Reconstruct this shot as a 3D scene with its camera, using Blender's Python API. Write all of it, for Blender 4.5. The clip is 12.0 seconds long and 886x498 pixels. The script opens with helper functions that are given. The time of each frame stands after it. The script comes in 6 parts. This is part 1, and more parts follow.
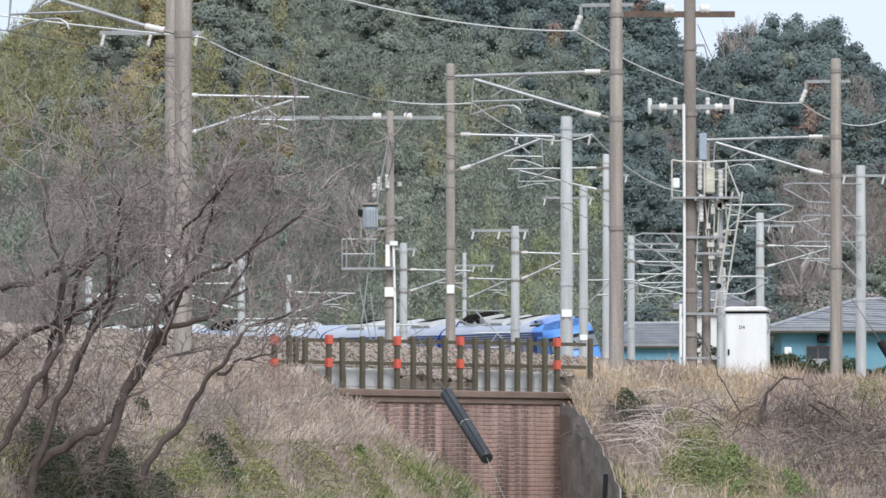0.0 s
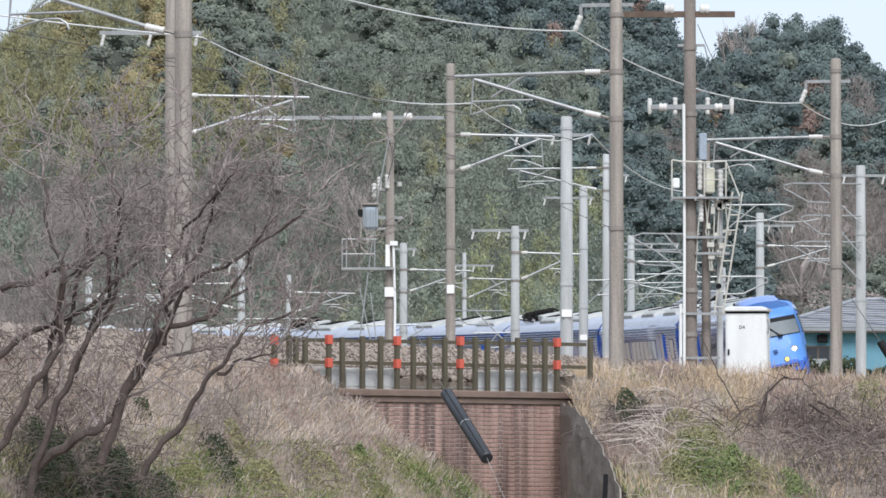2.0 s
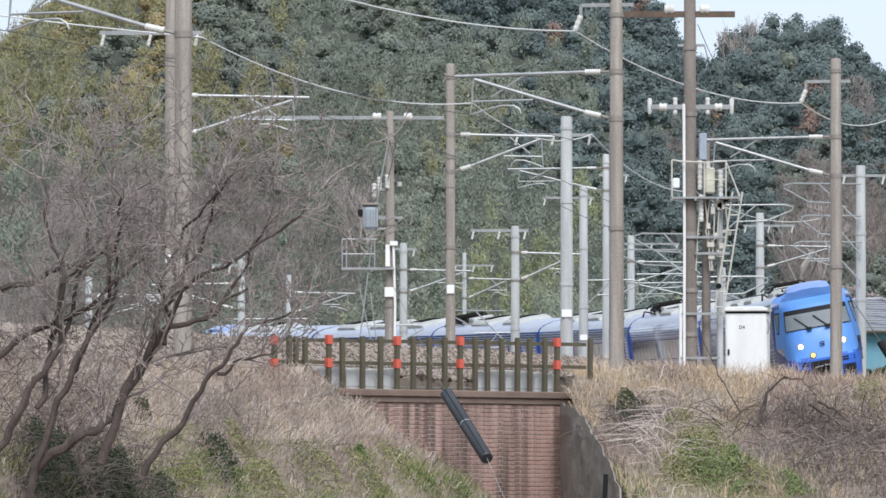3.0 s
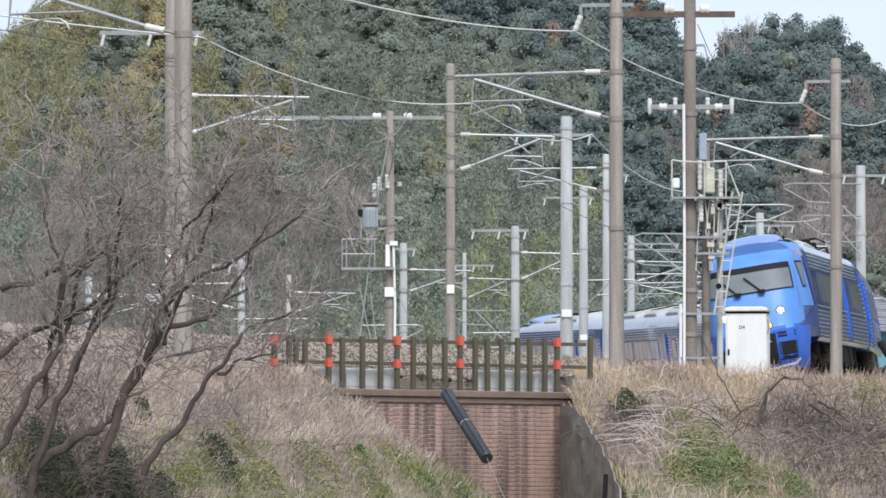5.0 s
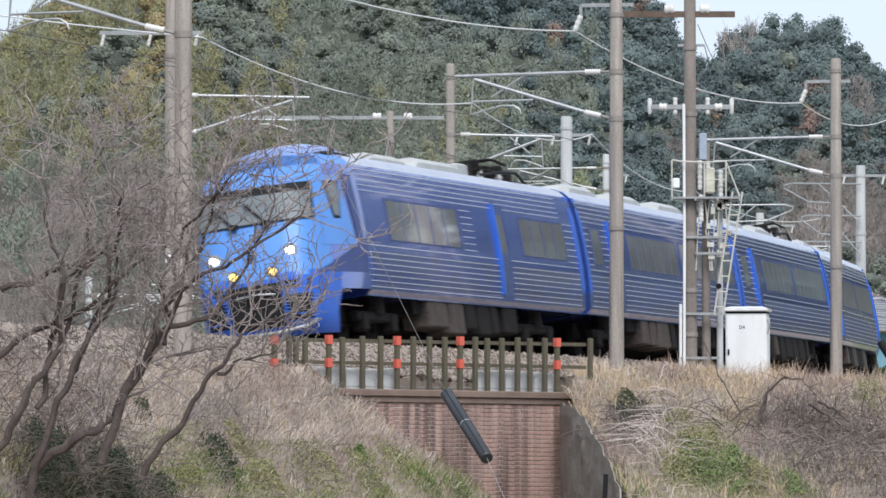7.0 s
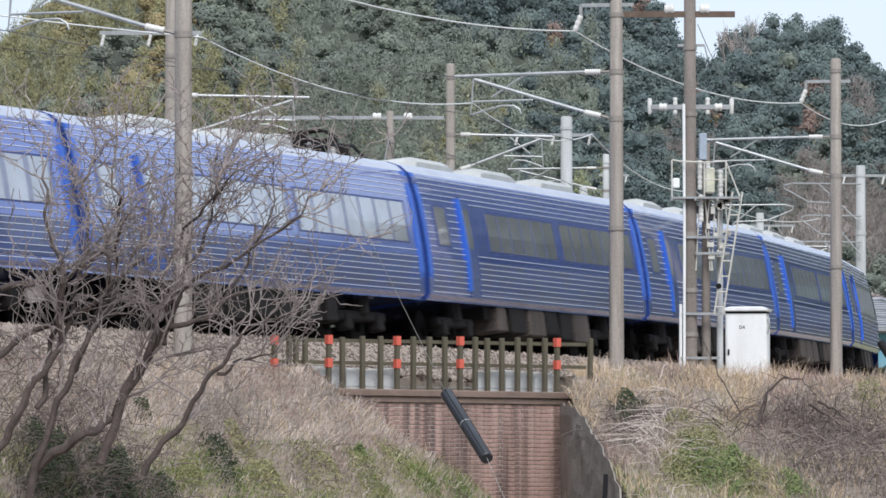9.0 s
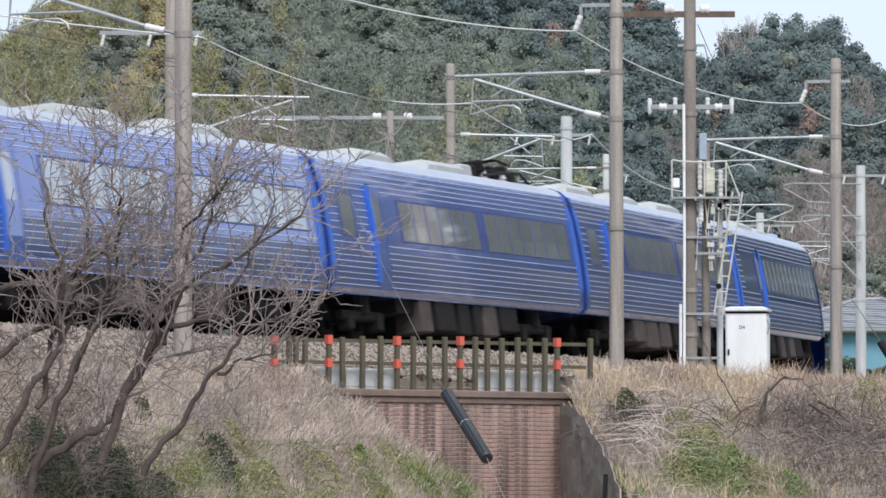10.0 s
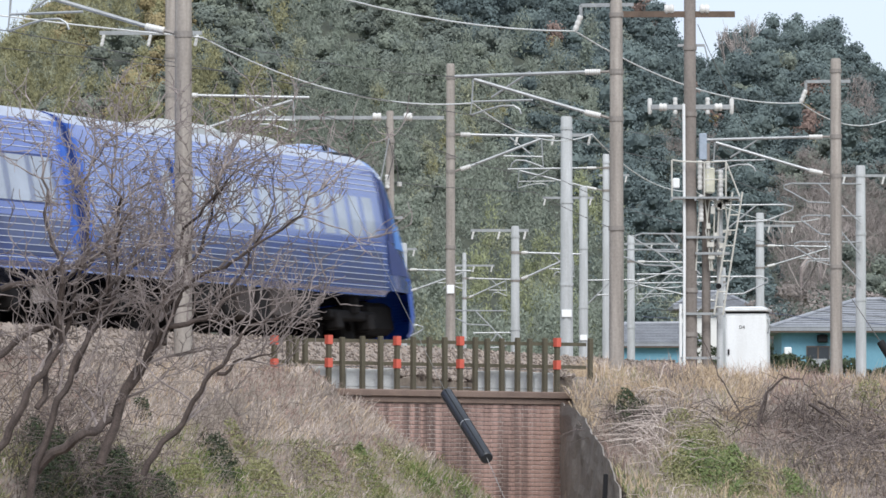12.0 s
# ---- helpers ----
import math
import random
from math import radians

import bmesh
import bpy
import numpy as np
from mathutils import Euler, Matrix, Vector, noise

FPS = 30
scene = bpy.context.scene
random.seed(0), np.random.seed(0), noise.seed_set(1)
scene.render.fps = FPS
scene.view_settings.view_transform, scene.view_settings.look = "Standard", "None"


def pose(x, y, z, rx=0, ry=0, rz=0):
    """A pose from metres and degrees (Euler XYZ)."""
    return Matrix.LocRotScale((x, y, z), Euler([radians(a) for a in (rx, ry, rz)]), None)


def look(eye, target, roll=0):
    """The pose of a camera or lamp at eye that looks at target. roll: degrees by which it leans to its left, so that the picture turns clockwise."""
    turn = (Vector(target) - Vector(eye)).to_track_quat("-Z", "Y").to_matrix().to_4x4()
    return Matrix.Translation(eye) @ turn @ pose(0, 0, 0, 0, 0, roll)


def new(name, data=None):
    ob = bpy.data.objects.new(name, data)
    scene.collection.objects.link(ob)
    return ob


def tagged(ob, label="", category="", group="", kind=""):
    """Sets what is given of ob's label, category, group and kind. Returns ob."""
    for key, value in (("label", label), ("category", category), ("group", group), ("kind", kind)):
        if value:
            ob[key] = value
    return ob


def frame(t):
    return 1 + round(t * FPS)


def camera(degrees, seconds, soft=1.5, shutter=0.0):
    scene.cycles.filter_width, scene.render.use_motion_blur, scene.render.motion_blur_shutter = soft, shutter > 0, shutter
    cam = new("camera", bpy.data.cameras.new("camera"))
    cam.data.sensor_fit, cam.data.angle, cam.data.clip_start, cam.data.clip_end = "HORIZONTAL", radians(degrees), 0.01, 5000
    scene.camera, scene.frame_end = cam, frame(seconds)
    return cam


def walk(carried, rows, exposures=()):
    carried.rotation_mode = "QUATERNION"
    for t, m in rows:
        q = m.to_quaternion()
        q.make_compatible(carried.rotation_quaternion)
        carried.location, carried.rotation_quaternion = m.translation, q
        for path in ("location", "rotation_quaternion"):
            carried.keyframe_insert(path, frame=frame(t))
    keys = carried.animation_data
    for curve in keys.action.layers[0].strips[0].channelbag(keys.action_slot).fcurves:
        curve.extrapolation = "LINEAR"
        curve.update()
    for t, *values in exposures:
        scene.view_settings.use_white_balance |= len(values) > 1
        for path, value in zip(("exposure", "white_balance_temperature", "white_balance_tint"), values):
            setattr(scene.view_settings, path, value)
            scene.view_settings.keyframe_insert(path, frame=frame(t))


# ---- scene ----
# ---------- camera: a tripod in the field, long lens ----------
EYE_Z = 1.6
cam = camera(6.96, 12.0, soft=1.6, shutter=0.3)
STAND = pose(0, 0, EYE_Z, 92.32, 0, 0)
walk(cam, [(0, STAND), (12, STAND)])

# ---------- light: a bright overcast afternoon ----------
world = bpy.data.worlds.new("overcast")
scene.world = world
world.use_nodes = True
wn, wl = world.node_tree.nodes, world.node_tree.links
wn.clear()
sky = wn.new("ShaderNodeTexSky")
sky.sky_type, sky.sun_disc = "NISHITA", False
sky.sun_elevation, sky.sun_rotation = radians(50), radians(170)
cloud = wn.new("ShaderNodeRGB")
cloud.outputs[0].default_value = (7.1, 8.1, 9.8, 1)
wmix = wn.new("ShaderNodeMix")
wmix.data_type = "RGBA"
wmix.inputs[0].default_value = 0.8
wbg = wn.new("ShaderNodeBackground")
wbg.inputs[1].default_value = 0.071
wout = wn.new("ShaderNodeOutputWorld")
wl.new(sky.outputs[0], wmix.inputs[6])
wl.new(cloud.outputs[0], wmix.inputs[7])
wl.new(wmix.outputs[2], wbg.inputs[0])
wl.new(wbg.outputs[0], wout.inputs[0])
sun = new("sun", bpy.data.lights.new("sun", "SUN"))
sun.data.energy, sun.data.angle, sun.data.color = 2.2, radians(30), (0.99, 0.99, 1.0)
sun.matrix_world = look((12, -72, 88), (0, 0, 0))
scene.view_settings.exposure = 0.75


# ---------- mesh helpers ----------
class Geo:
    """Collects vertices and faces of one mesh."""

    def __init__(self):
        self.v, self.f = [], []

    def add(self, verts, faces):
        n = len(self.v)
        self.v += [tuple(p) for p in verts]
        self.f += [tuple(n + i for i in q) for q in faces]
        return self

    def box(self, x0, x1, y0, y1, z0, z1, m=None, c=0.0):
        """A box; c chamfers its edges."""
        if c <= 0:
            pts = [Vector((x, y, z)) for z in (z0, z1) for x, y in ((x0, y0), (x1, y0), (x1, y1), (x0, y1))]
            fs = [(3, 2, 1, 0), (4, 5, 6, 7), (0, 1, 5, 4), (1, 2, 6, 5), (2, 3, 7, 6), (3, 0, 4, 7)]
        else:
            def ring(z, i):
                a0, a1, b0, b1 = x0 + i, x1 - i, y0 + i, y1 - i
                return [Vector(p) for p in ((a0 + c, b0, z), (a1 - c, b0, z), (a1, b0 + c, z), (a1, b1 - c, z),
                                            (a1 - c, b1, z), (a0 + c, b1, z), (a0, b1 - c, z), (a0, b0 + c, z))]
            pts = ring(z0, c) + ring(z0 + c, 0) + ring(z1 - c, 0) + ring(z1, c)
            fs = [tuple(range(7, -1, -1)), tuple(range(24, 32))]
            fs += [(k * 8 + i, k * 8 + (i + 1) % 8, k * 8 + 8 + (i + 1) % 8, k * 8 + 8 + i) for k in range(3) for i in range(8)]
        if m is not None:
            pts = [m @ p for p in pts]
        return self.add(pts, fs)

    def tube(self, pts, r, n=8, cap=True):
        """A round bar through points; r is one radius or one for each point."""
        pts = [Vector(p) for p in pts]
        rs = list(r) if isinstance(r, (list, tuple)) else [r] * len(pts)
        verts, faces = [], []
        ref = None
        for i, p in enumerate(pts):
            d = (pts[min(i + 1, len(pts) - 1)] - pts[max(i - 1, 0)]).normalized()
            if ref is None:
                ref = d.cross(Vector((0, 0, 1)) if abs(d.z) < 0.9 else Vector((1, 0, 0))).normalized()
            a = (ref - d * ref.dot(d)).normalized()
            ref = a
            b = d.cross(a)
            verts += [p + rs[i] * (a * math.cos(2 * math.pi * k / n) + b * math.sin(2 * math.pi * k / n)) for k in range(n)]
        for i in range(len(pts) - 1):
            faces += [(i * n + k, i * n + (k + 1) % n, (i + 1) * n + (k + 1) % n, (i + 1) * n + k) for k in range(n)]
        if cap:
            faces += [tuple(range(n - 1, -1, -1)), tuple(range((len(pts) - 1) * n, len(pts) * n))]
        return self.add(verts, faces)

    def loft(self, rings, closed=False, caps=False):
        n = len(rings[0])
        faces = []
        for i in range(len(rings) - 1):
            faces += [(i * n + k, i * n + (k + 1) % n, (i + 1) * n + (k + 1) % n, (i + 1) * n + k) for k in range(n if closed else n - 1)]
        if caps:
            faces += [tuple(range(n - 1, -1, -1)), tuple(range((len(rings) - 1) * n, len(rings) * n))]
        return self.add([p for r in rings for p in r], faces)

    def mesh(self, name, mats, smooth=False, index=None):
        me = bpy.data.meshes.new(name)
        me.from_pydata(self.v, [], self.f)
        for m in (mats if isinstance(mats, (list, tuple)) else [mats]):
            me.materials.append(m)
        if index:
            me.polygons.foreach_set("material_index", index)
        if smooth:
            me.polygons.foreach_set("use_smooth", [True] * len(me.polygons))
            me.set_sharp_from_angle(angle=radians(40))
        me.validate()
        me.update()
        return me


def part(name, geo, material, parent=None, label="", smooth=False, at=None):
    """Links a Geo (or a mesh) as one mesh object under its parent."""
    me = geo.mesh(name, material, smooth) if isinstance(geo, Geo) else geo
    ob = new(name, me)
    if parent is not None:
        ob.parent = parent
    if at is not None:
        ob.matrix_basis = at
    if label:
        ob["label"] = label
    return ob


def thing(name, label, category, m=None, group="", kind=""):
    ob = new(name)
    ob.empty_display_size = 0.2
    if m is not None:
        ob.matrix_basis = m
    return tagged(ob, label, category, group, kind)


# ---------- materials ----------
def mat(name, a, b=None, rough=0.6, metal=0.0, scale=6.0, fine=60.0, bump=0.15, mix=0.5, streak=None, coat=0.0, rand=0.0, island=0.0, spec=0.5, emit=None, world_space=False):
    """A surface that varies between colours a and b at two scales; streak stretches the coarse pattern upright."""
    m = bpy.data.materials.new(name)
    m.use_nodes = True
    nt, nd, ln = m.node_tree, m.node_tree.nodes, m.node_tree.links
    p = nd["Principled BSDF"]
    b = b or tuple(c * 0.75 for c in a)
    geo = nd.new("ShaderNodeTexCoord")
    mp = nd.new("ShaderNodeMapping")
    mp.inputs["Scale"].default_value = streak or (1, 1, 1)
    place = nd.new("ShaderNodeNewGeometry").outputs["Position"] if world_space else geo.outputs["Object"]
    ln.new(place, mp.inputs[0])
    n1, n2 = nd.new("ShaderNodeTexNoise"), nd.new("ShaderNodeTexNoise")
    n1.inputs["Scale"].default_value, n1.inputs["Detail"].default_value = scale, 5
    n2.inputs["Scale"].default_value, n2.inputs["Detail"].default_value = fine, 3
    ln.new(mp.outputs[0], n1.inputs["Vector"])
    ln.new(place, n2.inputs["Vector"])
    add = nd.new("ShaderNodeMath")
    add.operation = "MULTIPLY_ADD"
    add.inputs[1].default_value = 1 - mix
    sub = nd.new("ShaderNodeMath")
    sub.operation = "MULTIPLY"
    sub.inputs[1].default_value = mix
    ln.new(n2.outputs[0], sub.inputs[0])
    ln.new(n1.outputs[0], add.inputs[0])
    ln.new(sub.outputs[0], add.inputs[2])
    last = add.outputs[0]
    for amount, node, socket in ((rand, "ShaderNodeObjectInfo", "Random"), (island, "ShaderNodeNewGeometry", "Random Per Island")):
        if amount:
            src = nd.new(node)
            ma = nd.new("ShaderNodeMath")
            ma.operation = "MULTIPLY_ADD"
            ma.inputs[1].default_value = amount
            mb = nd.new("ShaderNodeMath")
            mb.operation = "SUBTRACT"
            mb.inputs[1].default_value = amount / 2
            ln.new(src.outputs[socket], ma.inputs[0])
            ln.new(last, ma.inputs[2])
            ln.new(ma.outputs[0], mb.inputs[0])
            last = mb.outputs[0]
    ramp = nd.new("ShaderNodeValToRGB")
    e = ramp.color_ramp.elements
    e[0].position, e[0].color = 0.32, (*b, 1)
    e[1].position, e[1].color = 0.68, (*a, 1)
    ln.new(last, ramp.inputs[0])
    ln.new(ramp.outputs[0], p.inputs["Base Color"])
    p.inputs["Roughness"].default_value, p.inputs["Metallic"].default_value = rough, metal
    p.inputs["Coat Weight"].default_value, p.inputs["Coat Roughness"].default_value = coat, 0.06
    p.inputs["Specular IOR Level"].default_value = spec
    if emit:
        p.inputs["Emission Color"].default_value, p.inputs["Emission Strength"].default_value = (*emit[0], 1), emit[1]
    if bump:
        bp = nd.new("ShaderNodeBump")
        bp.inputs["Strength"].default_value, bp.inputs["Distance"].default_value = bump, 0.02
        ln.new(n2.outputs[0], bp.inputs["Height"])
        ln.new(bp.outputs[0], p.inputs["Normal"])
    return m


BLUE = mat("cobalt_metallic_paint", (0.07, 0.14, 0.52), (0.05, 0.105, 0.42), 0.27, 0.62, 0.8, 90, 0.01, 0.2, coat=1.0)
# dust on the cobalt, greyed further: the ground's reflection is painted in
BLUE_LOW = mat("dusty_reflection_cobalt_paint", (0.022, 0.058, 0.25), (0.045, 0.055, 0.125), 0.4, 0.25, 1.2, 60, 0.01, 0.3, streak=(1, 1, 2.5), coat=0.4)
# the face's blue made paler: sky reflection painted into the fairing
BROW = mat("sky_reflection_fairing_blue", (0.21, 0.31, 0.60), (0.17, 0.255, 0.52), 0.35, 0.1, 1.5, 60, 0.01, 0.25, coat=0.4)
SKYBLUE = mat("bright_blue_paint", (0.085, 0.25, 0.62), (0.07, 0.21, 0.55), 0.5, 0.0, 1.5, 90, 0.01, 0.2, coat=0.08)
SEAM = mat("azure_seam_paint", (0.02, 0.12, 0.54), (0.016, 0.09, 0.43), 0.5, 0.0, 2, 60, 0.01, 0.3, coat=0.05)
NAVY = mat("navy_paint_and_cheek_shade", (0.014, 0.036, 0.18), (0.01, 0.026, 0.14), 0.45, 0.0, 2, 60, 0.01, 0.3, coat=0.05)
ROOF = mat("pale_blue_roof_paint", (0.41, 0.44, 0.51), (0.31, 0.335, 0.40), 0.4, 0.0, 1.2, 30, 0.03, 0.4)
UNITGREY = mat("weathered_grey_housing", (0.46, 0.47, 0.46), (0.32, 0.32, 0.30), 0.6, 0.0, 1.6, 25, 0.05, 0.4)
TRIM = mat("silver_trim", (0.74, 0.77, 0.84), (0.55, 0.59, 0.68), 0.4, 0.0, 3, 60, 0.0)
GLASS = mat("tinted_window_glass", (0.55, 0.565, 0.60), (0.38, 0.39, 0.41), 0.07, 0.7, 1.0, 8, 0.0, 0.3, spec=0.8)
SHIELD = mat("windscreen_glass", (0.16, 0.18, 0.19), (0.12, 0.14, 0.15), 0.5, 0.0, 1.0, 8, 0.0, 0.3, spec=0.35)
BLACK = mat("black_rubber", (0.012, 0.012, 0.014), (0.02, 0.02, 0.02), 0.7, 0.0, 5, 60, 0.05, spec=0.15)
UNDER = mat("grimy_underframe", (0.022, 0.019, 0.018), (0.009, 0.008, 0.0075), 0.9, 0.0, 3, 30, 0.2, spec=0.15)
CASING = mat("brown_dusty_equipment_box", (0.11, 0.09, 0.08), (0.035, 0.028, 0.025), 0.9, 0.0, 2, 20, 0.1, spec=0.2)
STEEL = mat("worn_steel", (0.22, 0.19, 0.17), (0.12, 0.09, 0.075), 0.45, 0.7, 8, 60, 0.1)
LAMP = mat("white_headlight_glow", (0.9, 0.9, 0.9), None, 0.2, bump=0, emit=((1.0, 0.96, 0.86), 3))
FOG = mat("yellow_marker_light_glow", (0.9, 0.7, 0.2), None, 0.2, bump=0, emit=((1.0, 0.62, 0.12), 1.1))
CONCRETE = mat("weathered_concrete_pole", (0.37, 0.33, 0.29), (0.19, 0.165, 0.145), 0.9, 0.0, 1.6, 22, 0.3, 0.3, streak=(5, 5, 0.35))
CONCRETE_PALE = mat("pale_concrete_pole", (0.52, 0.53, 0.53), (0.31, 0.315, 0.31), 0.85, 0.0, 1.2, 30, 0.15, 0.3, streak=(4, 4, 0.4))
CONCRETE_DARK = mat("dark_stained_concrete", (0.255, 0.22, 0.195), (0.14, 0.12, 0.105), 0.9, 0.0, 1.0, 20, 0.3, 0.35, streak=(3, 3, 0.5))
GALV = mat("galvanised_pipe", (0.40, 0.41, 0.41), (0.24, 0.245, 0.245), 0.45, 0.35, 4, 40, 0.05)
PORCELAIN = mat("white_porcelain_insulator", (0.66, 0.65, 0.62), (0.48, 0.46, 0.43), 0.25, 0.0, 6, 40, 0.0)
BANDSTEEL = mat("dull_grey_band", (0.30, 0.27, 0.245), (0.2, 0.175, 0.155), 0.7, 0.2, 6, 50, 0.1)
RUSTY = mat("brown_weathered_steel", (0.17, 0.12, 0.09), (0.085, 0.06, 0.045), 0.8, 0.3, 6, 50, 0.2)
WHITEPAINT = mat("white_painted_metal", (0.80, 0.81, 0.80), (0.66, 0.66, 0.64), 0.5, 0.0, 1.5, 25, 0.03, 0.35, streak=(3, 3, 0.5))
STRAND = mat("bright_aluminium_strand", (0.72, 0.72, 0.70), (0.6, 0.6, 0.58), 0.5, 0.0, 3, 30, 0.0)
CABLE = mat("grey_cable", (0.34, 0.34, 0.33), (0.24, 0.24, 0.23), 0.6, 0.2, 3, 30, 0.0)
WIRE_DARK = mat("dark_wire", (0.10, 0.095, 0.09), (0.07, 0.065, 0.06), 0.6, 0.2, 3, 30, 0.0)
ORANGE = mat("faded_orange_paint", (0.62, 0.12, 0.075), (0.5, 0.09, 0.06), 0.6, 0.0, 12, 60, 0.1)
FENCEPOST = mat("mossy_grey_brown_post", (0.115, 0.10, 0.062), (0.065, 0.055, 0.04), 0.9, 0.0, 5, 50, 0.2, streak=(3, 3, 0.6))
BALLAST = mat("brown_ballast_stone", (0.32, 0.262, 0.218), (0.13, 0.103, 0.084), 0.95, 0.0, 7, 40, 0.5, 0.5, island=0.7)
SOIL = mat("dry_grass_soil", (0.30, 0.245, 0.195), (0.16, 0.13, 0.10), 0.95, 0.0, 0.9, 14, 0.6, 0.5)
FIELD = mat("field_grass", (0.16, 0.155, 0.07), (0.10, 0.105, 0.045), 0.95, 0.0, 0.05, 2.0, 0.5, 0.5)
BARK = mat("grey_brown_bark", (0.12, 0.092, 0.08), (0.035, 0.026, 0.023), 0.95, 0.0, 6, 50, 0.4)
TWIG = mat("reddish_grey_twig", (0.36, 0.305, 0.285), (0.10, 0.08, 0.073), 0.9, 0.0, 2.5, 12, 0.1)

# ---------- the line of the railway ----------
KNOTS = (-200, -150, -110, -80, -50, -25, 0, 25, 50, 90)
BENDS = (-0.00298, -0.00316, -0.00151, -0.00324, -0.00147, -0.00248, -0.0017, -0.00285, -0.00288, -0.00291)
S0 = 430
SS = np.arange(-S0, 200, 1.0)
kap = np.interp(SS, KNOTS, BENDS)
PSI = np.concatenate([[0], np.cumsum((kap[1:] + kap[:-1]) / 2)])
PSI = PSI - PSI[S0] - 1.8207
TX, TY = (np.concatenate([[0], np.cumsum((q[1:] + q[:-1]) / 2)]) for q in (np.cos(PSI), np.sin(PSI)))
TX, TY = TX - TX[S0] - 1.703, TY - TY[S0] + 135.815
TZ = EYE_Z + 3.481 - 0.011 * SS + 2.22e-5 * SS ** 2


def rail(s):
    """The middle of the track at s metres along it, at rail height."""
    return Vector((np.interp(s, SS, TX), np.interp(s, SS, TY), np.interp(s, SS, TZ)))


def heading(s):
    return float(np.interp(s, SS, PSI))


def beside(s, left, up=0.0):
    """A point beside the track: left of the way the train goes, and above the rails."""
    a = heading(s)
    return rail(s) + Vector((-math.sin(a) * left, math.cos(a) * left, up))

# ---------- ground: one sheet from the field to the wooded hill ----------
# ridge by picture column; past 1568 it is unseen, raised to darken reflections
RIDGE_C = (-900, -300, 0, 60, 200, 700, 1150, 1190, 1230, 1340, 1400, 1450, 1500, 1568, 1700, 2000, 2600, 4500, 6000)
RIDGE_Z = (40, 58, 70, 77, 90, 93, 79, 72.5, 67.5, 74.4, 74, 72.6, 70.6, 65.2, 61, 72, 84, 84, 50)


def ground_z(x, y):
    """Height of the ground sheet: flat field, rising land beyond the railway, then the hill, and two unseen hills added
    to darken reflections.
    """
    base = np.interp(y, (-3000, 60, 100, 125, 165, 260, 350, 450, 500), (0, 0, 0.2, 0.4, 3.0, 5.2, 8.2, 10.5, 13.0))
    c = 784 + 12893 * x / np.maximum(y, 200.0)
    top = np.interp(c, RIDGE_C, RIDGE_Z)
    u = np.clip((y - 490) / 620.0, 0, 1)
    u = u * 0.75 + 0.25 * u * u * (3 - 2 * u)
    # hills out of view on both sides, added so the cars mirror dark land
    side = 92 * np.exp(-((x - 178) / 68) ** 2 - ((y - 610) / 120) ** 2) * np.clip((x - 62) / 50, 0, 1)
    side = side + 95 * np.exp(-((x + 190) / 80) ** 2 - ((y - 460) / 190) ** 2) * np.clip((-62 - x) / 50, 0, 1)
    back = np.clip((y - 1150) / 900.0, 0, 1)
    return base + (top - base) * u * (1 - back) + side


# ground below the trees: the shade between crowns is put into its colour
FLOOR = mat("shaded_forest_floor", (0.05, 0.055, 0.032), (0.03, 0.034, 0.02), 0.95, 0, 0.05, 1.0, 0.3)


def ground_sheet():
    xs = np.concatenate([[-3000, -1500, -800, -400], np.arange(-200, 201, 8.0), [400, 800, 1500, 3000]])
    ys = np.concatenate([[-3000, -1000, -300, -100], np.arange(0, 480, 20.0), np.arange(480, 1180, 14.0), [1300, 1500, 1800, 2200, 3500]])
    X, Y = np.meshgrid(xs, ys)
    Z = ground_z(X, Y)
    nx, ny = len(xs), len(ys)
    g = Geo()
    g.v = [tuple(p) for p in np.stack([X, Y, Z], -1).reshape(-1, 3).tolist()]
    g.f = [(j * nx + i, j * nx + i + 1, (j + 1) * nx + i + 1, (j + 1) * nx + i) for j in range(ny - 1) for i in range(nx - 1)]
    # the darkened floor colour also covers the unseen hill on the left
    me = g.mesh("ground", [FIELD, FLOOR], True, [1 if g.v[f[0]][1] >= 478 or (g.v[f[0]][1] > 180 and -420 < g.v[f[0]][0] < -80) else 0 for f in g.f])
    tagged(part("ground", me, None), "dull green and brown grass field rising to a hill", "ground", kind="structure")


ground_sheet()

CANT = 0.085
WALL_A, WALL_B = Vector((-1.88, 122.6, 0)), Vector((2.26, 126.0, 0))     # the abutment's front, left to right
PL = np.stack([TX, TY], -1)


def along(x, y):
    """Where a place lies by the line: metres along it and to its left."""
    i = int(np.argmin((PL[:, 0] - x) ** 2 + (PL[:, 1] - y) ** 2))
    a = PSI[i]
    dx, dy = x - TX[i], y - TY[i]
    return SS[i] + dx * math.cos(a) + dy * math.sin(a), -dx * math.sin(a) + dy * math.cos(a)


def bank_z(x, y):
    """Height of the embankment with its hummocks."""
    z = slope_z(x, y)
    near_wall = max(0.0, 1 - abs(y - (WALL_A.y + (x - WALL_A.x) * 0.821)) / 1.5) if -2.5 < x < 3 else 0.0
    if z > 0.6 and y < 140:
        z += (noise.noise(Vector((x * 0.9, y * 0.35, 1.5))) * 0.2 + noise.noise(Vector((x * 2.2, y * 0.9, 7.5))) * 0.1) * (1 - near_wall) * min(1, max(0.15, (along(x, y)[1] - 2.8) / 1.5))
    return z


